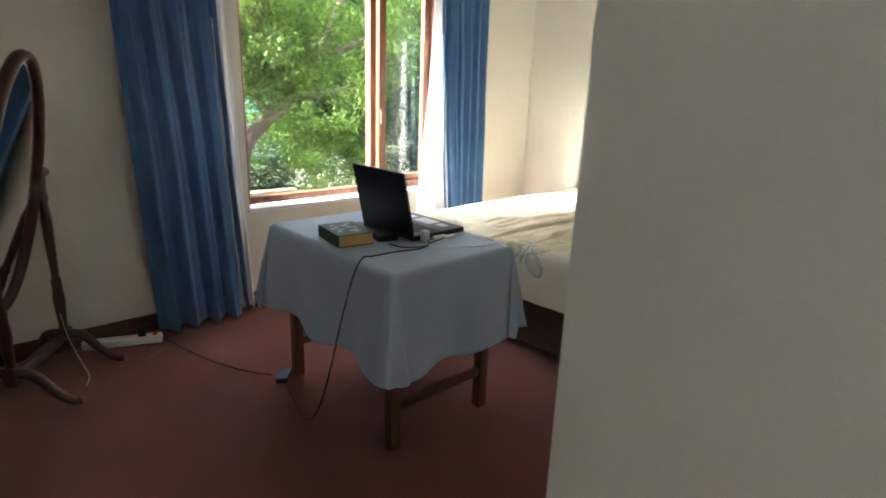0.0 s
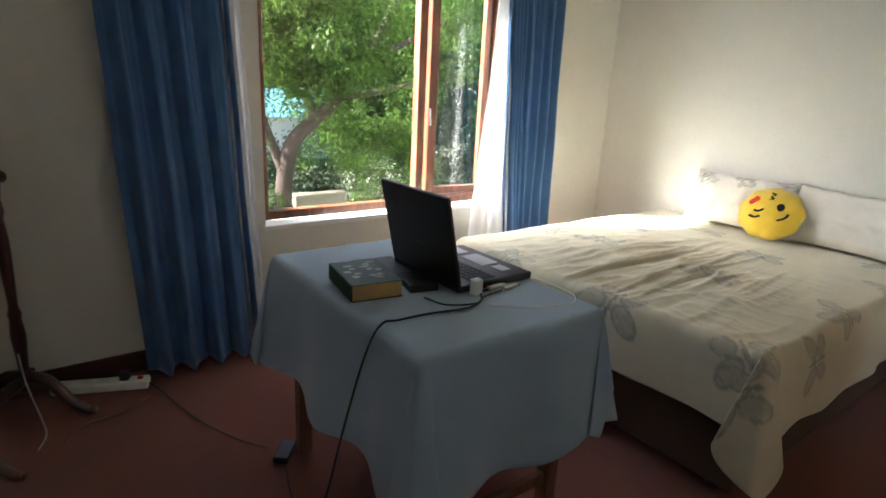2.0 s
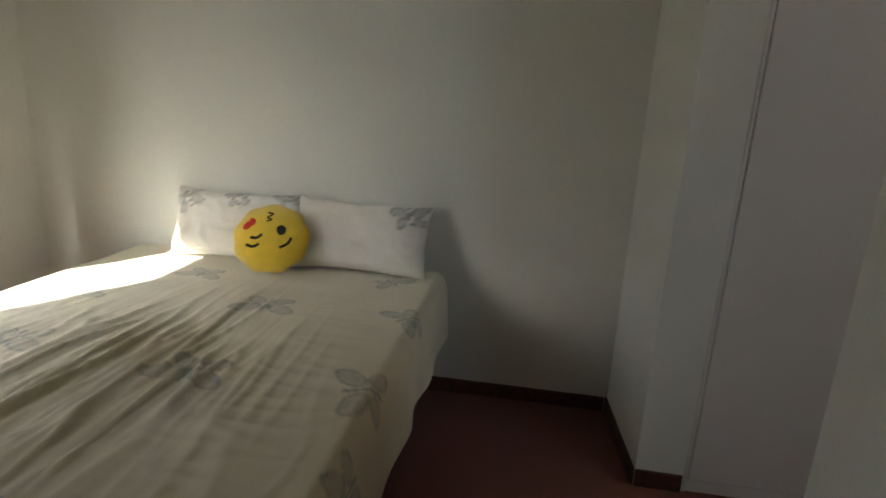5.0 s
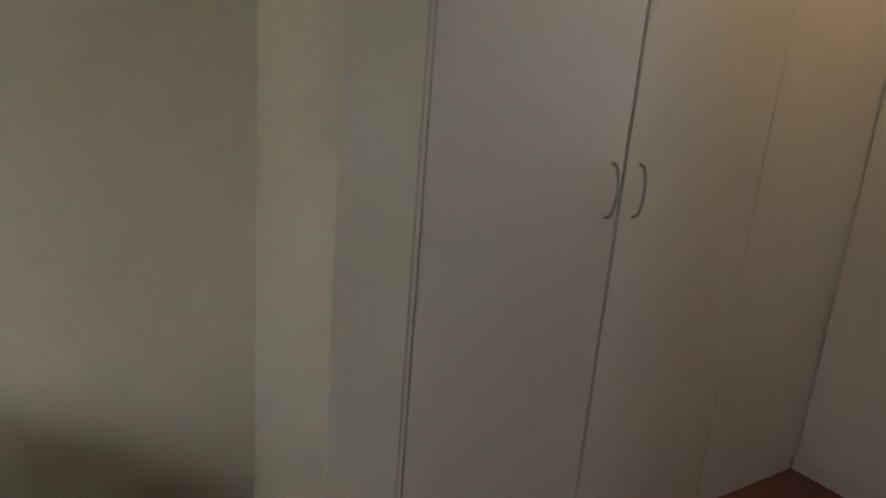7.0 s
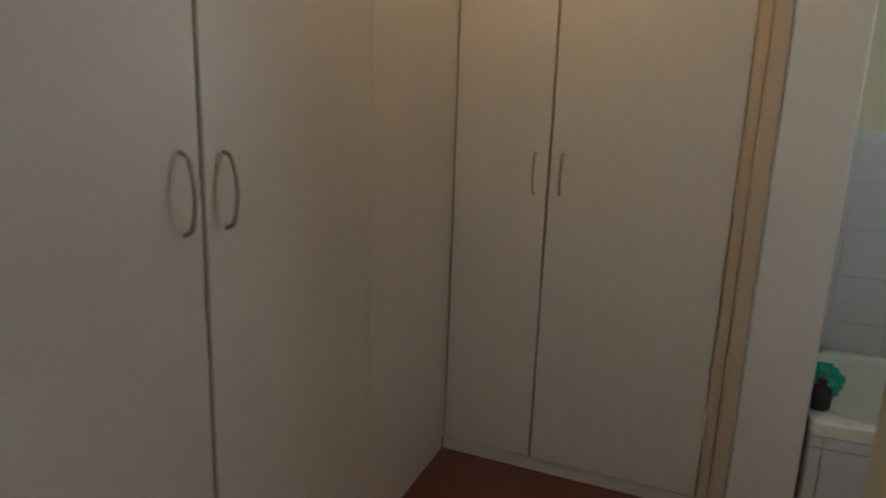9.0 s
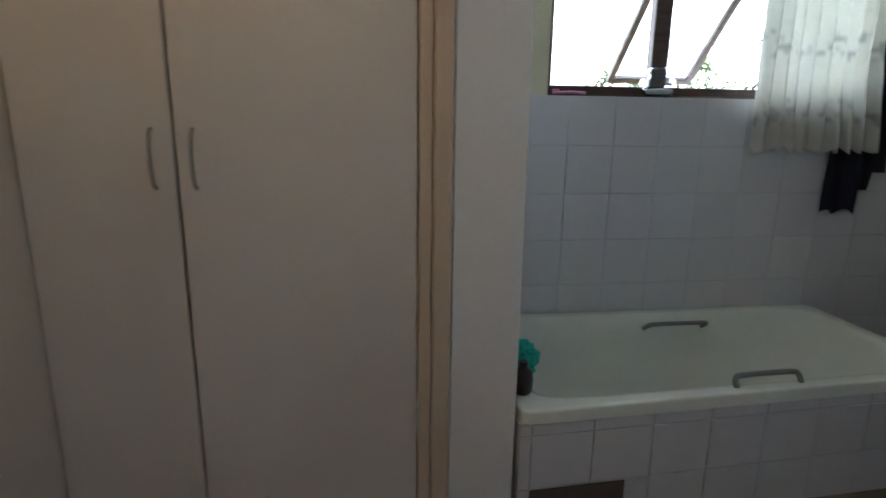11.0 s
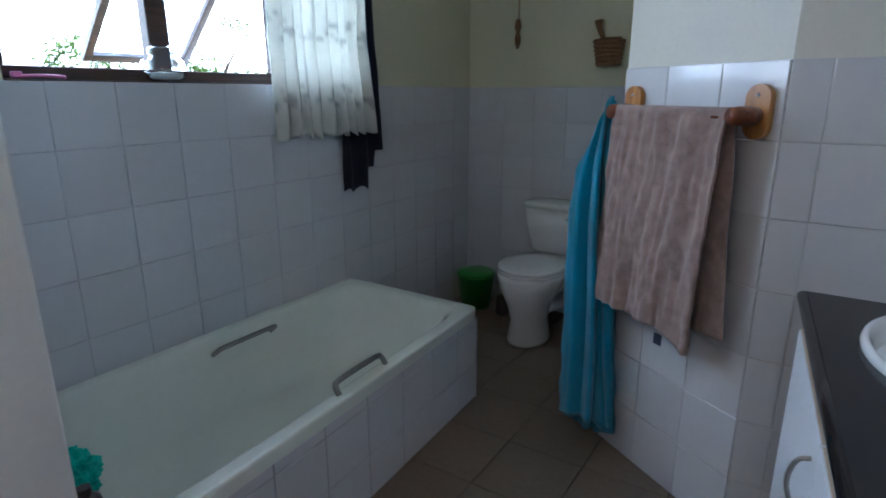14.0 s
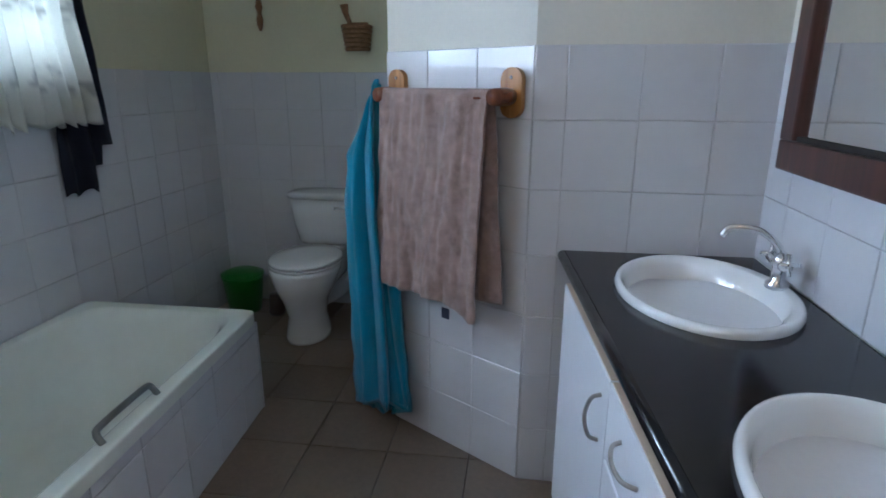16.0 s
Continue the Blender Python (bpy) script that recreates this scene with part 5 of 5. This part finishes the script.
# ---- on the table ----
def laptop():
    # local x runs along the front edge, local y towards the hinge
    m = Matrix.Translation((1.105, 2.365, TZ + 0.012)) @ Matrix.Rotation(radians(-90), 4, "Z")
    lp = new("laptop")
    lp.matrix_world = m
    tagged(lp, "open black laptop seen from behind its screen, on the table", "laptop")
    w, d = 0.36, 0.30
    base = part("base", box(0, 0, 0, w, d, 0.022, 0.005, seg=2), M_LAPDECK, lp)
    part("touchpad", box(0.12, d - 0.105, 0.0222, 0.235, d - 0.035, 0.0236), M_STICKER, base, "pale grey touchpad")
    for sx, sw in ((0.02, 0.07), (0.255, 0.055)):
        part("sticker", box(sx, d - 0.085, 0.0222, sx + sw, d - 0.045, 0.0232), M_STICKER, base, "small pale sticker")
    key = None
    for r in range(5):
        for k in range(15):
            if key is None:
                key = box(0, 0, 0, 0.0185, 0.0165, 0.003, 0.0012)
                me = bpy.data.meshes.new("key")
                key.to_mesh(me)
                key.free()
                me.materials.append(M_KEY)
            o = new("key", me)
            o.parent = base
            o.location = (0.018 + k * 0.0217, 0.058 + r * 0.0205, 0.0222)
    lid = part("screen", box(0, -0.006, 0, w, 0.008, 0.278, 0.006, seg=2), M_LAPTOP, lp, "black matt laptop lid")
    part("display", box(0.012, 0.0082, 0.02, w - 0.012, 0.0092, 0.264), M_SCREEN, lid, "dark glossy display")
    part("badge", box(w / 2 - 0.03, -0.0066, 0.10, w / 2 + 0.03, -0.006, 0.106), M_LAPDECK, lid)
    lid.matrix_local = pose(0, 0.004, 0.018, 12, 0, 0)
    for hx in (0.06, 0.27):
        part("hinge", tube([(hx, 0.004, 0.020), (hx + 0.04, 0.004, 0.020)], 0.007, 10, 1), M_LAPTOP, lp)


def book():
    b = thing("book", (0.897, 2.190, TZ + 0.011), "thick paperback with a dark green cover and yellowed pages, lying closed", "book", rz=-9)
    w, d, h = 0.152, 0.215, 0.050
    part("cover", box(-w / 2, -d / 2, h - 0.003, w / 2, d / 2, h, 0.001), M_BOOK, b)
    part("cover", box(-w / 2, -d / 2, 0, w / 2, d / 2, 0.003, 0.001), M_BOOK, b)
    part("spine", box(-w / 2 - 0.003, -d / 2, 0, -w / 2, d / 2, h, 0.001), M_BOOK, b)
    part("pages", box(-w / 2, -d / 2 + 0.004, 0.003, w / 2 - 0.004, d / 2 - 0.004, h - 0.003), M_PAGES, b, "yellowed page block")
    # cover picture: pale foamy streaks over dark green
    rng = random.Random(5)
    for k in range(16):
        cx, cy = rng.uniform(-0.052, 0.045), rng.uniform(-0.085, 0.085)
        pts = [(cx + 0.016 * math.cos(a) * rng.uniform(0.4, 1.2), cy + 0.010 * math.sin(a) * rng.uniform(0.4, 1.3)) for a in [2 * math.pi * q / 9 for q in range(9)]]
        part("cover_mark", prism(pts, h + 0.0002, h + 0.0006 + 0.00003 * k), M_COVER, b, "pale green cover picture")


def cables():
    ad = thing("charger_plug", (1.155, 1.985, TZ + 0.009), "small white charger plug standing on the cloth", "charger")
    part("body", box(-0.016, -0.014, 0, 0.016, 0.014, 0.048, 0.004), M_PLASTIC, ad)
    part("dongle", box(0.05, -0.006, 0, 0.12, 0.012, 0.014, 0.003), M_CABLE_W, ad, "grey cable joint")
    bx = thing("adapter", (1.045, 2.135, TZ + 0.0095), "flat black plastic adapter box lying behind the laptop", "adapter", rz=-14)
    part("body", box(-0.045, -0.065, 0, 0.045, 0.065, 0.024, 0.004, seg=2), M_LAPTOP, bx)
    part("vent", box(-0.032, -0.05, 0.0241, 0.032, -0.02, 0.0252, 0.0004), M_LAPDECK, bx)
    mp = thing("mouse_pad", (1.045, 2.325, TZ + 0.0088), "thin grey mouse pad half under the laptop", "mouse pad", rz=-6)
    part("pad", box(-0.075, -0.11, 0, 0.075, 0.11, 0.003, 0.001), M_PAD, mp)
    st = thing("usb_stick", (1.285, 1.975, TZ + 0.0095), "small silver stick plugged beside the laptop", "usb stick", rz=8)
    part("body", box(-0.03, -0.008, 0, 0.03, 0.008, 0.009, 0.002), M_PLASTIC, st)
    part("plug", box(0.03, -0.006, 0.002, 0.044, 0.006, 0.007, 0.0005), M_STEEL, st)
    z = TZ + 0.013
    cord = [(1.27, 1.98, z), (1.18, 1.985, z), (1.13, 1.93, z), (1.06, 1.905, z), (0.95, 1.925, z), (0.85, 1.93, z), (0.795, 1.925, z + 0.001), (0.750, 1.925, TZ - 0.06), (0.700, 1.935, TZ - 0.24), (0.655, 1.955, 0.30), (0.64, 2.03, 0.12), (0.68, 2.20, 0.006), (0.73, 2.42, 0.006), (0.765, 2.53, 0.008)]
    tagged(part("cable", tube(cord, 0.0032, 8, 6), M_CABLE, None, smooth=True), "black laptop cable running over the cloth to the floor", "cable")
    tagged(part("cable", tube([(1.00, 2.03, z), (1.02, 1.955, z), (1.10, 1.92, z), (1.16, 1.95, z), (1.24, 1.965, z)], 0.0028, 8, 6), M_CABLE, None, smooth=True), "short black cable beside the charger plug", "cable")
    tagged(part("cable", tube([(1.12, 1.90, z), (1.22, 1.82, z), (1.33, 1.78, z), (1.40, 1.82, z), (1.42, 1.92, z - 0.002), (1.40, 2.05, z)], 0.0022, 8, 6), M_CABLE_W, None, smooth=True), "thin pale cable looped over the table's corner", "cable")
    pb = thing("power_brick", (0.775, 2.565, 0.0), "black laptop power brick lying on the carpet", "power brick", rz=-40)
    part("body", box(-0.028, -0.055, 0.001, 0.028, 0.055, 0.030, 0.006, seg=2), M_LAPTOP, pb)
    tagged(part("cable", tube([(0.735, 2.615, 0.012), (0.66, 2.74, 0.007), (0.58, 2.92, 0.007), (0.53, 3.10, 0.007), (0.49, 3.28, 0.007), (0.455, 3.36, 0.02)], 0.0036, 8, 6), M_CABLE, None, smooth=True), "black power cable on the carpet", "cable")
    st = thing("power_strip", (0.285, 3.425, 0.0), "white power strip with a black plug in it, on the carpet", "power strip", rz=-22)
    part("body", box(-0.19, -0.032, 0.001, 0.19, 0.032, 0.042, 0.010, seg=2), M_PLASTIC, st)
    for k in range(4):
        s = part("socket", move(lathe([(0.021, 0.0), (0.021, 0.0015)], 20), Matrix.Translation((-0.13 + 0.072 * k, 0, 0.0425))), M_CABLE_W, st)
    part("plug", box(0.075, -0.022, 0.043, 0.115, 0.022, 0.078, 0.008, seg=2), M_CABLE, st, "black plug")
    part("switch", box(0.145, -0.010, 0.042, 0.165, 0.010, 0.048), M_RED, st)
    rng = random.Random(3)
    for k in range(3):
        pts = [(-0.46 + 0.10 * math.cos(a * 1.1 + k) + rng.uniform(-0.03, 0.03), 3.13 + 0.16 * math.sin(a * 0.9 + k * 1.4) + rng.uniform(-0.03, 0.03), 0.02 + 0.10 * max(0, math.sin(a + k)) * (k > 0)) for a in [q * 0.75 for q in range(8)]]
        tagged(part("cable", tube(pts, 0.003, 6, 6), M_CABLE_W, None, smooth=True), "tangled white cable beside the mirror's foot", "cable")
    tagged(part("cable", tube([(0.02, 3.36, 0.27), (0.03, 3.32, 0.16), (0.06, 3.24, 0.04), (0.07, 3.16, 0.005), (0.04, 3.06, 0.005)], 0.0022, 6, 6), M_CABLE_W, None, smooth=True), "thin pale cable hanging from the mirror", "cable")
    tagged(part("cable", tube([(0.12, 3.05, 0.004), (0.20, 3.16, 0.004), (0.34, 3.18, 0.004), (0.44, 3.26, 0.004)], 0.0022, 6, 6), M_GAP, None, smooth=True), "thin brown cable lying on the carpet", "cable")


laptop()
book()
cables()


# ---- standing mirror ----
def cheval():
    a, b = Vector((-0.235, 3.09, 0)), Vector((0.045, 3.385, 0))
    mid = (a + b) / 2
    ang = math.atan2(b.y - a.y, b.x - a.x) + radians(6)
    half = (b - a).length / 2
    m = new("standing_mirror")
    m.matrix_world = Matrix.Translation(mid) @ Matrix.Rotation(ang, 4, "Z")
    tagged(m, "tall oval mirror in a turned mahogany stand", "mirror")
    pivot = 0.93
    hx, hz = half - 0.035, 0.565
    oval = [(hx * math.cos(t), 0, hz * math.sin(t)) for t in [2 * math.pi * k / 64 for k in range(65)]]
    fr = part("oval_frame", tube(oval, 0.028, 10, 0, squash=0.8), M_MAHOG, m, "oval mahogany frame", smooth=True)
    glass_bm = bmesh.new()
    bmesh.ops.create_circle(glass_bm, cap_ends=True, segments=64, radius=1.0)
    move(glass_bm, Matrix.Rotation(radians(90), 4, "X") @ Matrix.Diagonal((hx - 0.01, hz - 0.01, 1, 1)))
    g = part("glass", glass_bm, M_MIRROR, fr)
    thick(g, 0.006)
    fr.matrix_local = pose(0, 0, pivot - 0.02, 14, 0, 0)
    post = [(0.020, 0.13), (0.026, 0.16), (0.018, 0.19), (0.022, 0.26), (0.027, 0.33), (0.020, 0.40), (0.024, 0.42), (0.016, 0.45), (0.021, 0.60), (0.023, 0.72), (0.017, 0.80), (0.024, 0.83), (0.018, 0.87), (0.022, 0.90), (0.026, 0.95), (0.014, 1.0), (0.002, 1.02)]
    for sx in (-1, 1):
        p = part("post", lathe(post, 18), M_MAHOG, m, "turned mahogany post", smooth=True)
        p.location = (sx * half, 0, 0)
        part("block", box(-0.028, -0.028, 0.09, 0.028, 0.028, 0.18, 0.006), M_MAHOG, p)
        part("pivot", tube([(-sx * 0.045, 0, pivot + 0.02), (sx * 0.045, 0, pivot + 0.02)], lambda k: 0.012 + 0.012 * abs(2 * k - 1), 10, 4), M_MAHOG, p, smooth=True)
        for sy in (-1, 1):
            part("foot", tube([(0, sy * 0.01, 0.15), (0, sy * 0.09, 0.135), (0, sy * (0.17 if sy < 0 else 0.11), 0.055), (0, sy * (0.235 if sy < 0 else 0.14), 0.014), (0, sy * (0.27 if sy < 0 else 0.155), 0.016)], lambda k: 0.026 - 0.010 * k, 10), M_MAHOG, p, "curved foot", smooth=True)
    part("stretcher", tube([(-half, 0, 0.135), (half, 0, 0.135)], lambda k: 0.020 + 0.006 * math.sin(k * math.pi), 12, 8), M_MAHOG, m, smooth=True)
    tag = part("paper_tag", box(-half - 0.01, -0.034, 0.80, -half + 0.024, -0.030, 0.88, 0.001), M_PLASTIC, m, "small white tag")


cheval()


# ---- outside ----
G = -1.0
structure(part("ground", box(-300, -300, G - 0.4, 300, 300, G), M_GROUND), "dry grass outside", "ground")
structure(part("house_base", box(-1.9, -2.43, G, 3.98, 3.74, -0.125), M_PLASTER), "plastered base of the house", "wall")


def leaves(name, label, clumps, count, size, material, seed, droop=0.6):
    """Many small pointed leaves gathered in hanging sprigs round the given clumps (x, y, z, rx, ry, rz)."""
    rng = np.random.default_rng(seed)
    cl_arr = np.array(clumps)
    vol = cl_arr[:, 3] * cl_arr[:, 4] * cl_arr[:, 5]
    pick = rng.choice(len(clumps), count // 14, p=vol ** 0.7 / (vol ** 0.7).sum())
    d = rng.normal(size=(len(pick), 3))
    d /= np.linalg.norm(d, axis=1)[:, None]
    r = rng.uniform(0.55, 1.05, len(pick))[:, None]
    twig = cl_arr[pick, :3] + d * r * cl_arr[pick, 3:]
    base = np.repeat(twig, 14, axis=0) + rng.normal(scale=size * 0.9, size=(len(pick) * 14, 3))
    k = len(base)
    way = rng.normal(size=(k, 3)) + np.repeat(d, 14, axis=0) * 0.6
    way[:, 2] -= droop * 1.6
    way /= np.linalg.norm(way, axis=1)[:, None]
    side = np.cross(way, rng.normal(size=(k, 3)))
    side /= np.linalg.norm(side, axis=1)[:, None]
    ln = (size * rng.uniform(0.6, 1.3, k))[:, None]
    wd = ln * 0.14
    v = np.stack([base, base + way * ln * 0.5 + side * wd, base + way * ln, base + way * ln * 0.5 - side * wd], 1).reshape(-1, 3)
    me = bpy.data.meshes.new(name)
    me.vertices.add(len(v))
    me.vertices.foreach_set("co", v.ravel())
    me.loops.add(k * 4)
    me.loops.foreach_set("vertex_index", np.arange(k * 4))
    me.polygons.add(k)
    me.polygons.foreach_set("loop_start", np.arange(k) * 4)
    me.update()
    me.materials.append(material)
    ob = new(name, me)
    return ob


def clumps_of(rng, n, cx, cy, cz, sx, sy, sz, r0, r1):
    out = []
    for _ in range(n):
        r = rng.uniform(r0, r1)
        out.append((cx + rng.gauss(0, sx), cy + rng.gauss(0, sy), cz + rng.gauss(0, sz), r * rng.uniform(0.8, 1.4), r * rng.uniform(0.8, 1.4), r * rng.uniform(0.6, 1.1)))
    return out


def tree(name, label, base, limbs, clumps, count, size, material, seed, r0):
    t = thing(name, (0, 0, 0), label, "tree")
    part("trunk", tube(base, lambda k: r0 * (1 - 0.45 * k), 12, 6), M_BARK, t, smooth=True)
    for lb in limbs:
        part("limb", tube(lb, lambda k: r0 * 0.62 * (1 - 0.8 * k), 8, 5), M_BARK, t, smooth=True)
    ob = leaves("crown", "", clumps, count, size, material, seed)
    ob.parent = t
    return t


rng = random.Random(11)
tree("tree", "leafy tree with a leaning trunk close outside the bedroom window", [(2.82, 8.0, G), (2.88, 8.0, -0.4), (2.93, 8.0, 0.1), (3.04, 8.0, 0.52), (3.36, 8.0, 0.84), (3.75, 8.05, 1.15), (4.3, 8.2, 1.7), (4.9, 8.4, 2.6)],
     [[(2.93, 8.0, 0.1), (2.7, 8.2, 0.9), (2.5, 8.3, 1.8), (2.4, 8.3, 2.8)], [(3.36, 8.0, 0.84), (3.3, 8.3, 1.5), (3.5, 8.4, 2.4)], [(3.75, 8.05, 1.15), (4.5, 8.3, 1.2), (5.2, 8.5, 1.35)], [(4.3, 8.2, 1.7), (4.9, 8.3, 1.9), (5.7, 8.3, 2.3)]],
     clumps_of(rng, 52, 3.35, 7.7, 2.25, 0.55, 0.35, 0.48, 0.16, 0.34) + clumps_of(rng, 16, 2.5, 8.2, 1.7, 0.2, 0.3, 0.5, 0.14, 0.28) + clumps_of(rng, 22, 5.9, 8.6, 1.9, 0.4, 0.4, 0.6, 0.18, 0.34) + clumps_of(rng, 30, 4.3, 8.4, 0.62, 0.45, 0.2, 0.24, 0.13, 0.26) + clumps_of(rng, 14, 3.75, 7.8, 1.5, 0.25, 0.2, 0.14, 0.12, 0.22) + clumps_of(rng, 6, 2.45, 8.0, 0.1, 0.12, 0.2, 0.3, 0.12, 0.2),
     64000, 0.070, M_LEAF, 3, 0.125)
tree("tree", "shaded feathery tree in the middle of the garden", [(5.6, 10.4, G), (5.6, 10.4, 0.4), (5.7, 10.4, 2.4)], [[(5.6, 10.4, 0.2), (4.9, 10.2, 0.8), (4.3, 10.1, 1.1)], [(5.62, 10.4, 0.7), (6.6, 10.4, 1.2), (7.2, 10.2, 1.4)]],
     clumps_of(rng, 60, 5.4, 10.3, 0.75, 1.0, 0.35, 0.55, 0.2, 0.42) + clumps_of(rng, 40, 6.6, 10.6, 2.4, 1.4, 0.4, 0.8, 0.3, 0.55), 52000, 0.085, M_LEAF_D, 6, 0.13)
tree("tree", "dense tree behind the first, its green darkened for shade", [(8.2, 12.5, G), (8.2, 12.5, 1.0), (8.3, 12.6, 3.0)], [[(8.2, 12.5, 1.0), (7.2, 12.1, 2.2), (6.4, 11.9, 3.0)], [(8.25, 12.5, 1.6), (9.4, 12.3, 2.6), (10.2, 12.0, 3.2)]],
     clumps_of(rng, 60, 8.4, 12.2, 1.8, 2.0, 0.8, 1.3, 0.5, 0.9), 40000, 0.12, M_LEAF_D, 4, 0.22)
tree("tree", "dense tree farther along the garden, its green darkened for shade", [(4.2, 13.0, G), (4.2, 13.0, 1.0), (4.4, 13.1, 3.2)], [[(4.2, 13.0, 1.0), (3.4, 12.6, 2.2), (2.8, 12.4, 3.2)], [(4.25, 13.0, 1.6), (5.2, 12.8, 2.6), (5.9, 12.5, 3.4)]],
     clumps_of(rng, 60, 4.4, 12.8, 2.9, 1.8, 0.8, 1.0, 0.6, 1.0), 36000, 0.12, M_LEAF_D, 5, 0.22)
bush = thing("shrub", (0, 0, 0), "low pale-flowered shrub by the garden wall", "shrub")
part("stem", tube([(4.45, 8.3, G), (4.45, 8.3, -0.3)], 0.03, 8, 2), M_BARK, bush)
leaves("foliage", "", clumps_of(rng, 12, 4.5, 8.3, -0.20, 0.22, 0.2, 0.22, 0.10, 0.2), 3600, 0.06, M_LEAF, 8, 0.1).parent = bush
leaves("blossom", "", clumps_of(rng, 12, 4.42, 8.2, -0.12, 0.20, 0.2, 0.20, 0.10, 0.2), 420, 0.05, M_BLOSSOM, 18, 0.1).parent = bush
low = thing("shrub", (0, 0, 0), "low shrubs along the garden wall in the darkened shade green", "shrub")
part("stem", tube([(6.0, 11.2, G), (6.0, 11.2, -0.3)], 0.04, 8, 2), M_BARK, low)
leaves("foliage", "", [(2.0 + 0.33 * k, 11.2 + 0.25 * math.sin(k * 2.1), -0.55 + 0.25 * math.sin(k * 1.3), 0.35, 0.3, 0.42) for k in range(26)], 26000, 0.09, M_LEAF_D, 31, 0.2).parent = low
gw = thing("garden_wall", (0, 0, 0), "low buff plastered garden wall with a stepped top", "wall")
part("wall", box(3.9, 10.0, G, 4.85, 10.2, -0.66), M_PLASTER, gw)
part("coping", box(3.88, 9.97, -0.66, 4.87, 10.23, -0.60, 0.01), M_PLASTER, gw)
part("wall", box(4.86, 10.0, G, 7.6, 10.18, -0.78), M_PLASTER, gw)
part("coping", box(4.875, 9.97, -0.78, 7.6, 10.21, -0.73, 0.01), M_PLASTER, gw)
hs = thing("house", (0, 0, 0), "pale neighbouring house with a teal roof far behind the trees", "house")
part("wall", box(4.2, 17, G, 9.0, 21, 0.25), M_PALE, hs)
bm = prism([(-0.3, 0.0), (4.3, 0.0), (2.0, 0.75)], 3.9, 9.3)
part("roof", move(bm, Matrix(((0, 0, 1, 0), (1, 0, 0, 17.0), (0, 1, 0, 0.252), (0, 0, 0, 1)))), M_ROOF, hs)
hd = thing("hedge", (0, 0, 0), "tall hedge closing the garden, its green darkened for shade", "hedge")
# Solid backing box; its darkened green stands for shade between the leaves.
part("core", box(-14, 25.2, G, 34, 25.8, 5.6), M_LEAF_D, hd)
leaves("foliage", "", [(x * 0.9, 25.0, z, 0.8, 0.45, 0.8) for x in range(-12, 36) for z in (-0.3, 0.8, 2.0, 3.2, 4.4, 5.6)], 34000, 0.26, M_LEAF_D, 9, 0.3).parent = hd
tree("tree", "pale sunlit tree beyond the bathroom window", [(-3.0, -8.6, G), (-3.0, -8.6, 0.2), (-2.9, -8.5, 1.5)], [[(-3.0, -8.6, 0.4), (-3.5, -8.4, 1.3), (-3.9, -8.3, 2.0)], [(-2.95, -8.55, 0.8), (-2.5, -8.3, 1.6), (-2.3, -8.2, 2.1)]],
     clumps_of(rng, 26, -3.0, -8.4, 1.5, 0.6, 0.4, 0.45, 0.16, 0.34), 9000, 0.09, M_LEAF, 21, 0.10)
structure(part("backdrop", box(-22, -14.1, -1.0, 12, -14.0, 14), M_SKY), "bright white sky beyond the bathroom window", "sky")

bath_tiles()
floor_tiles()
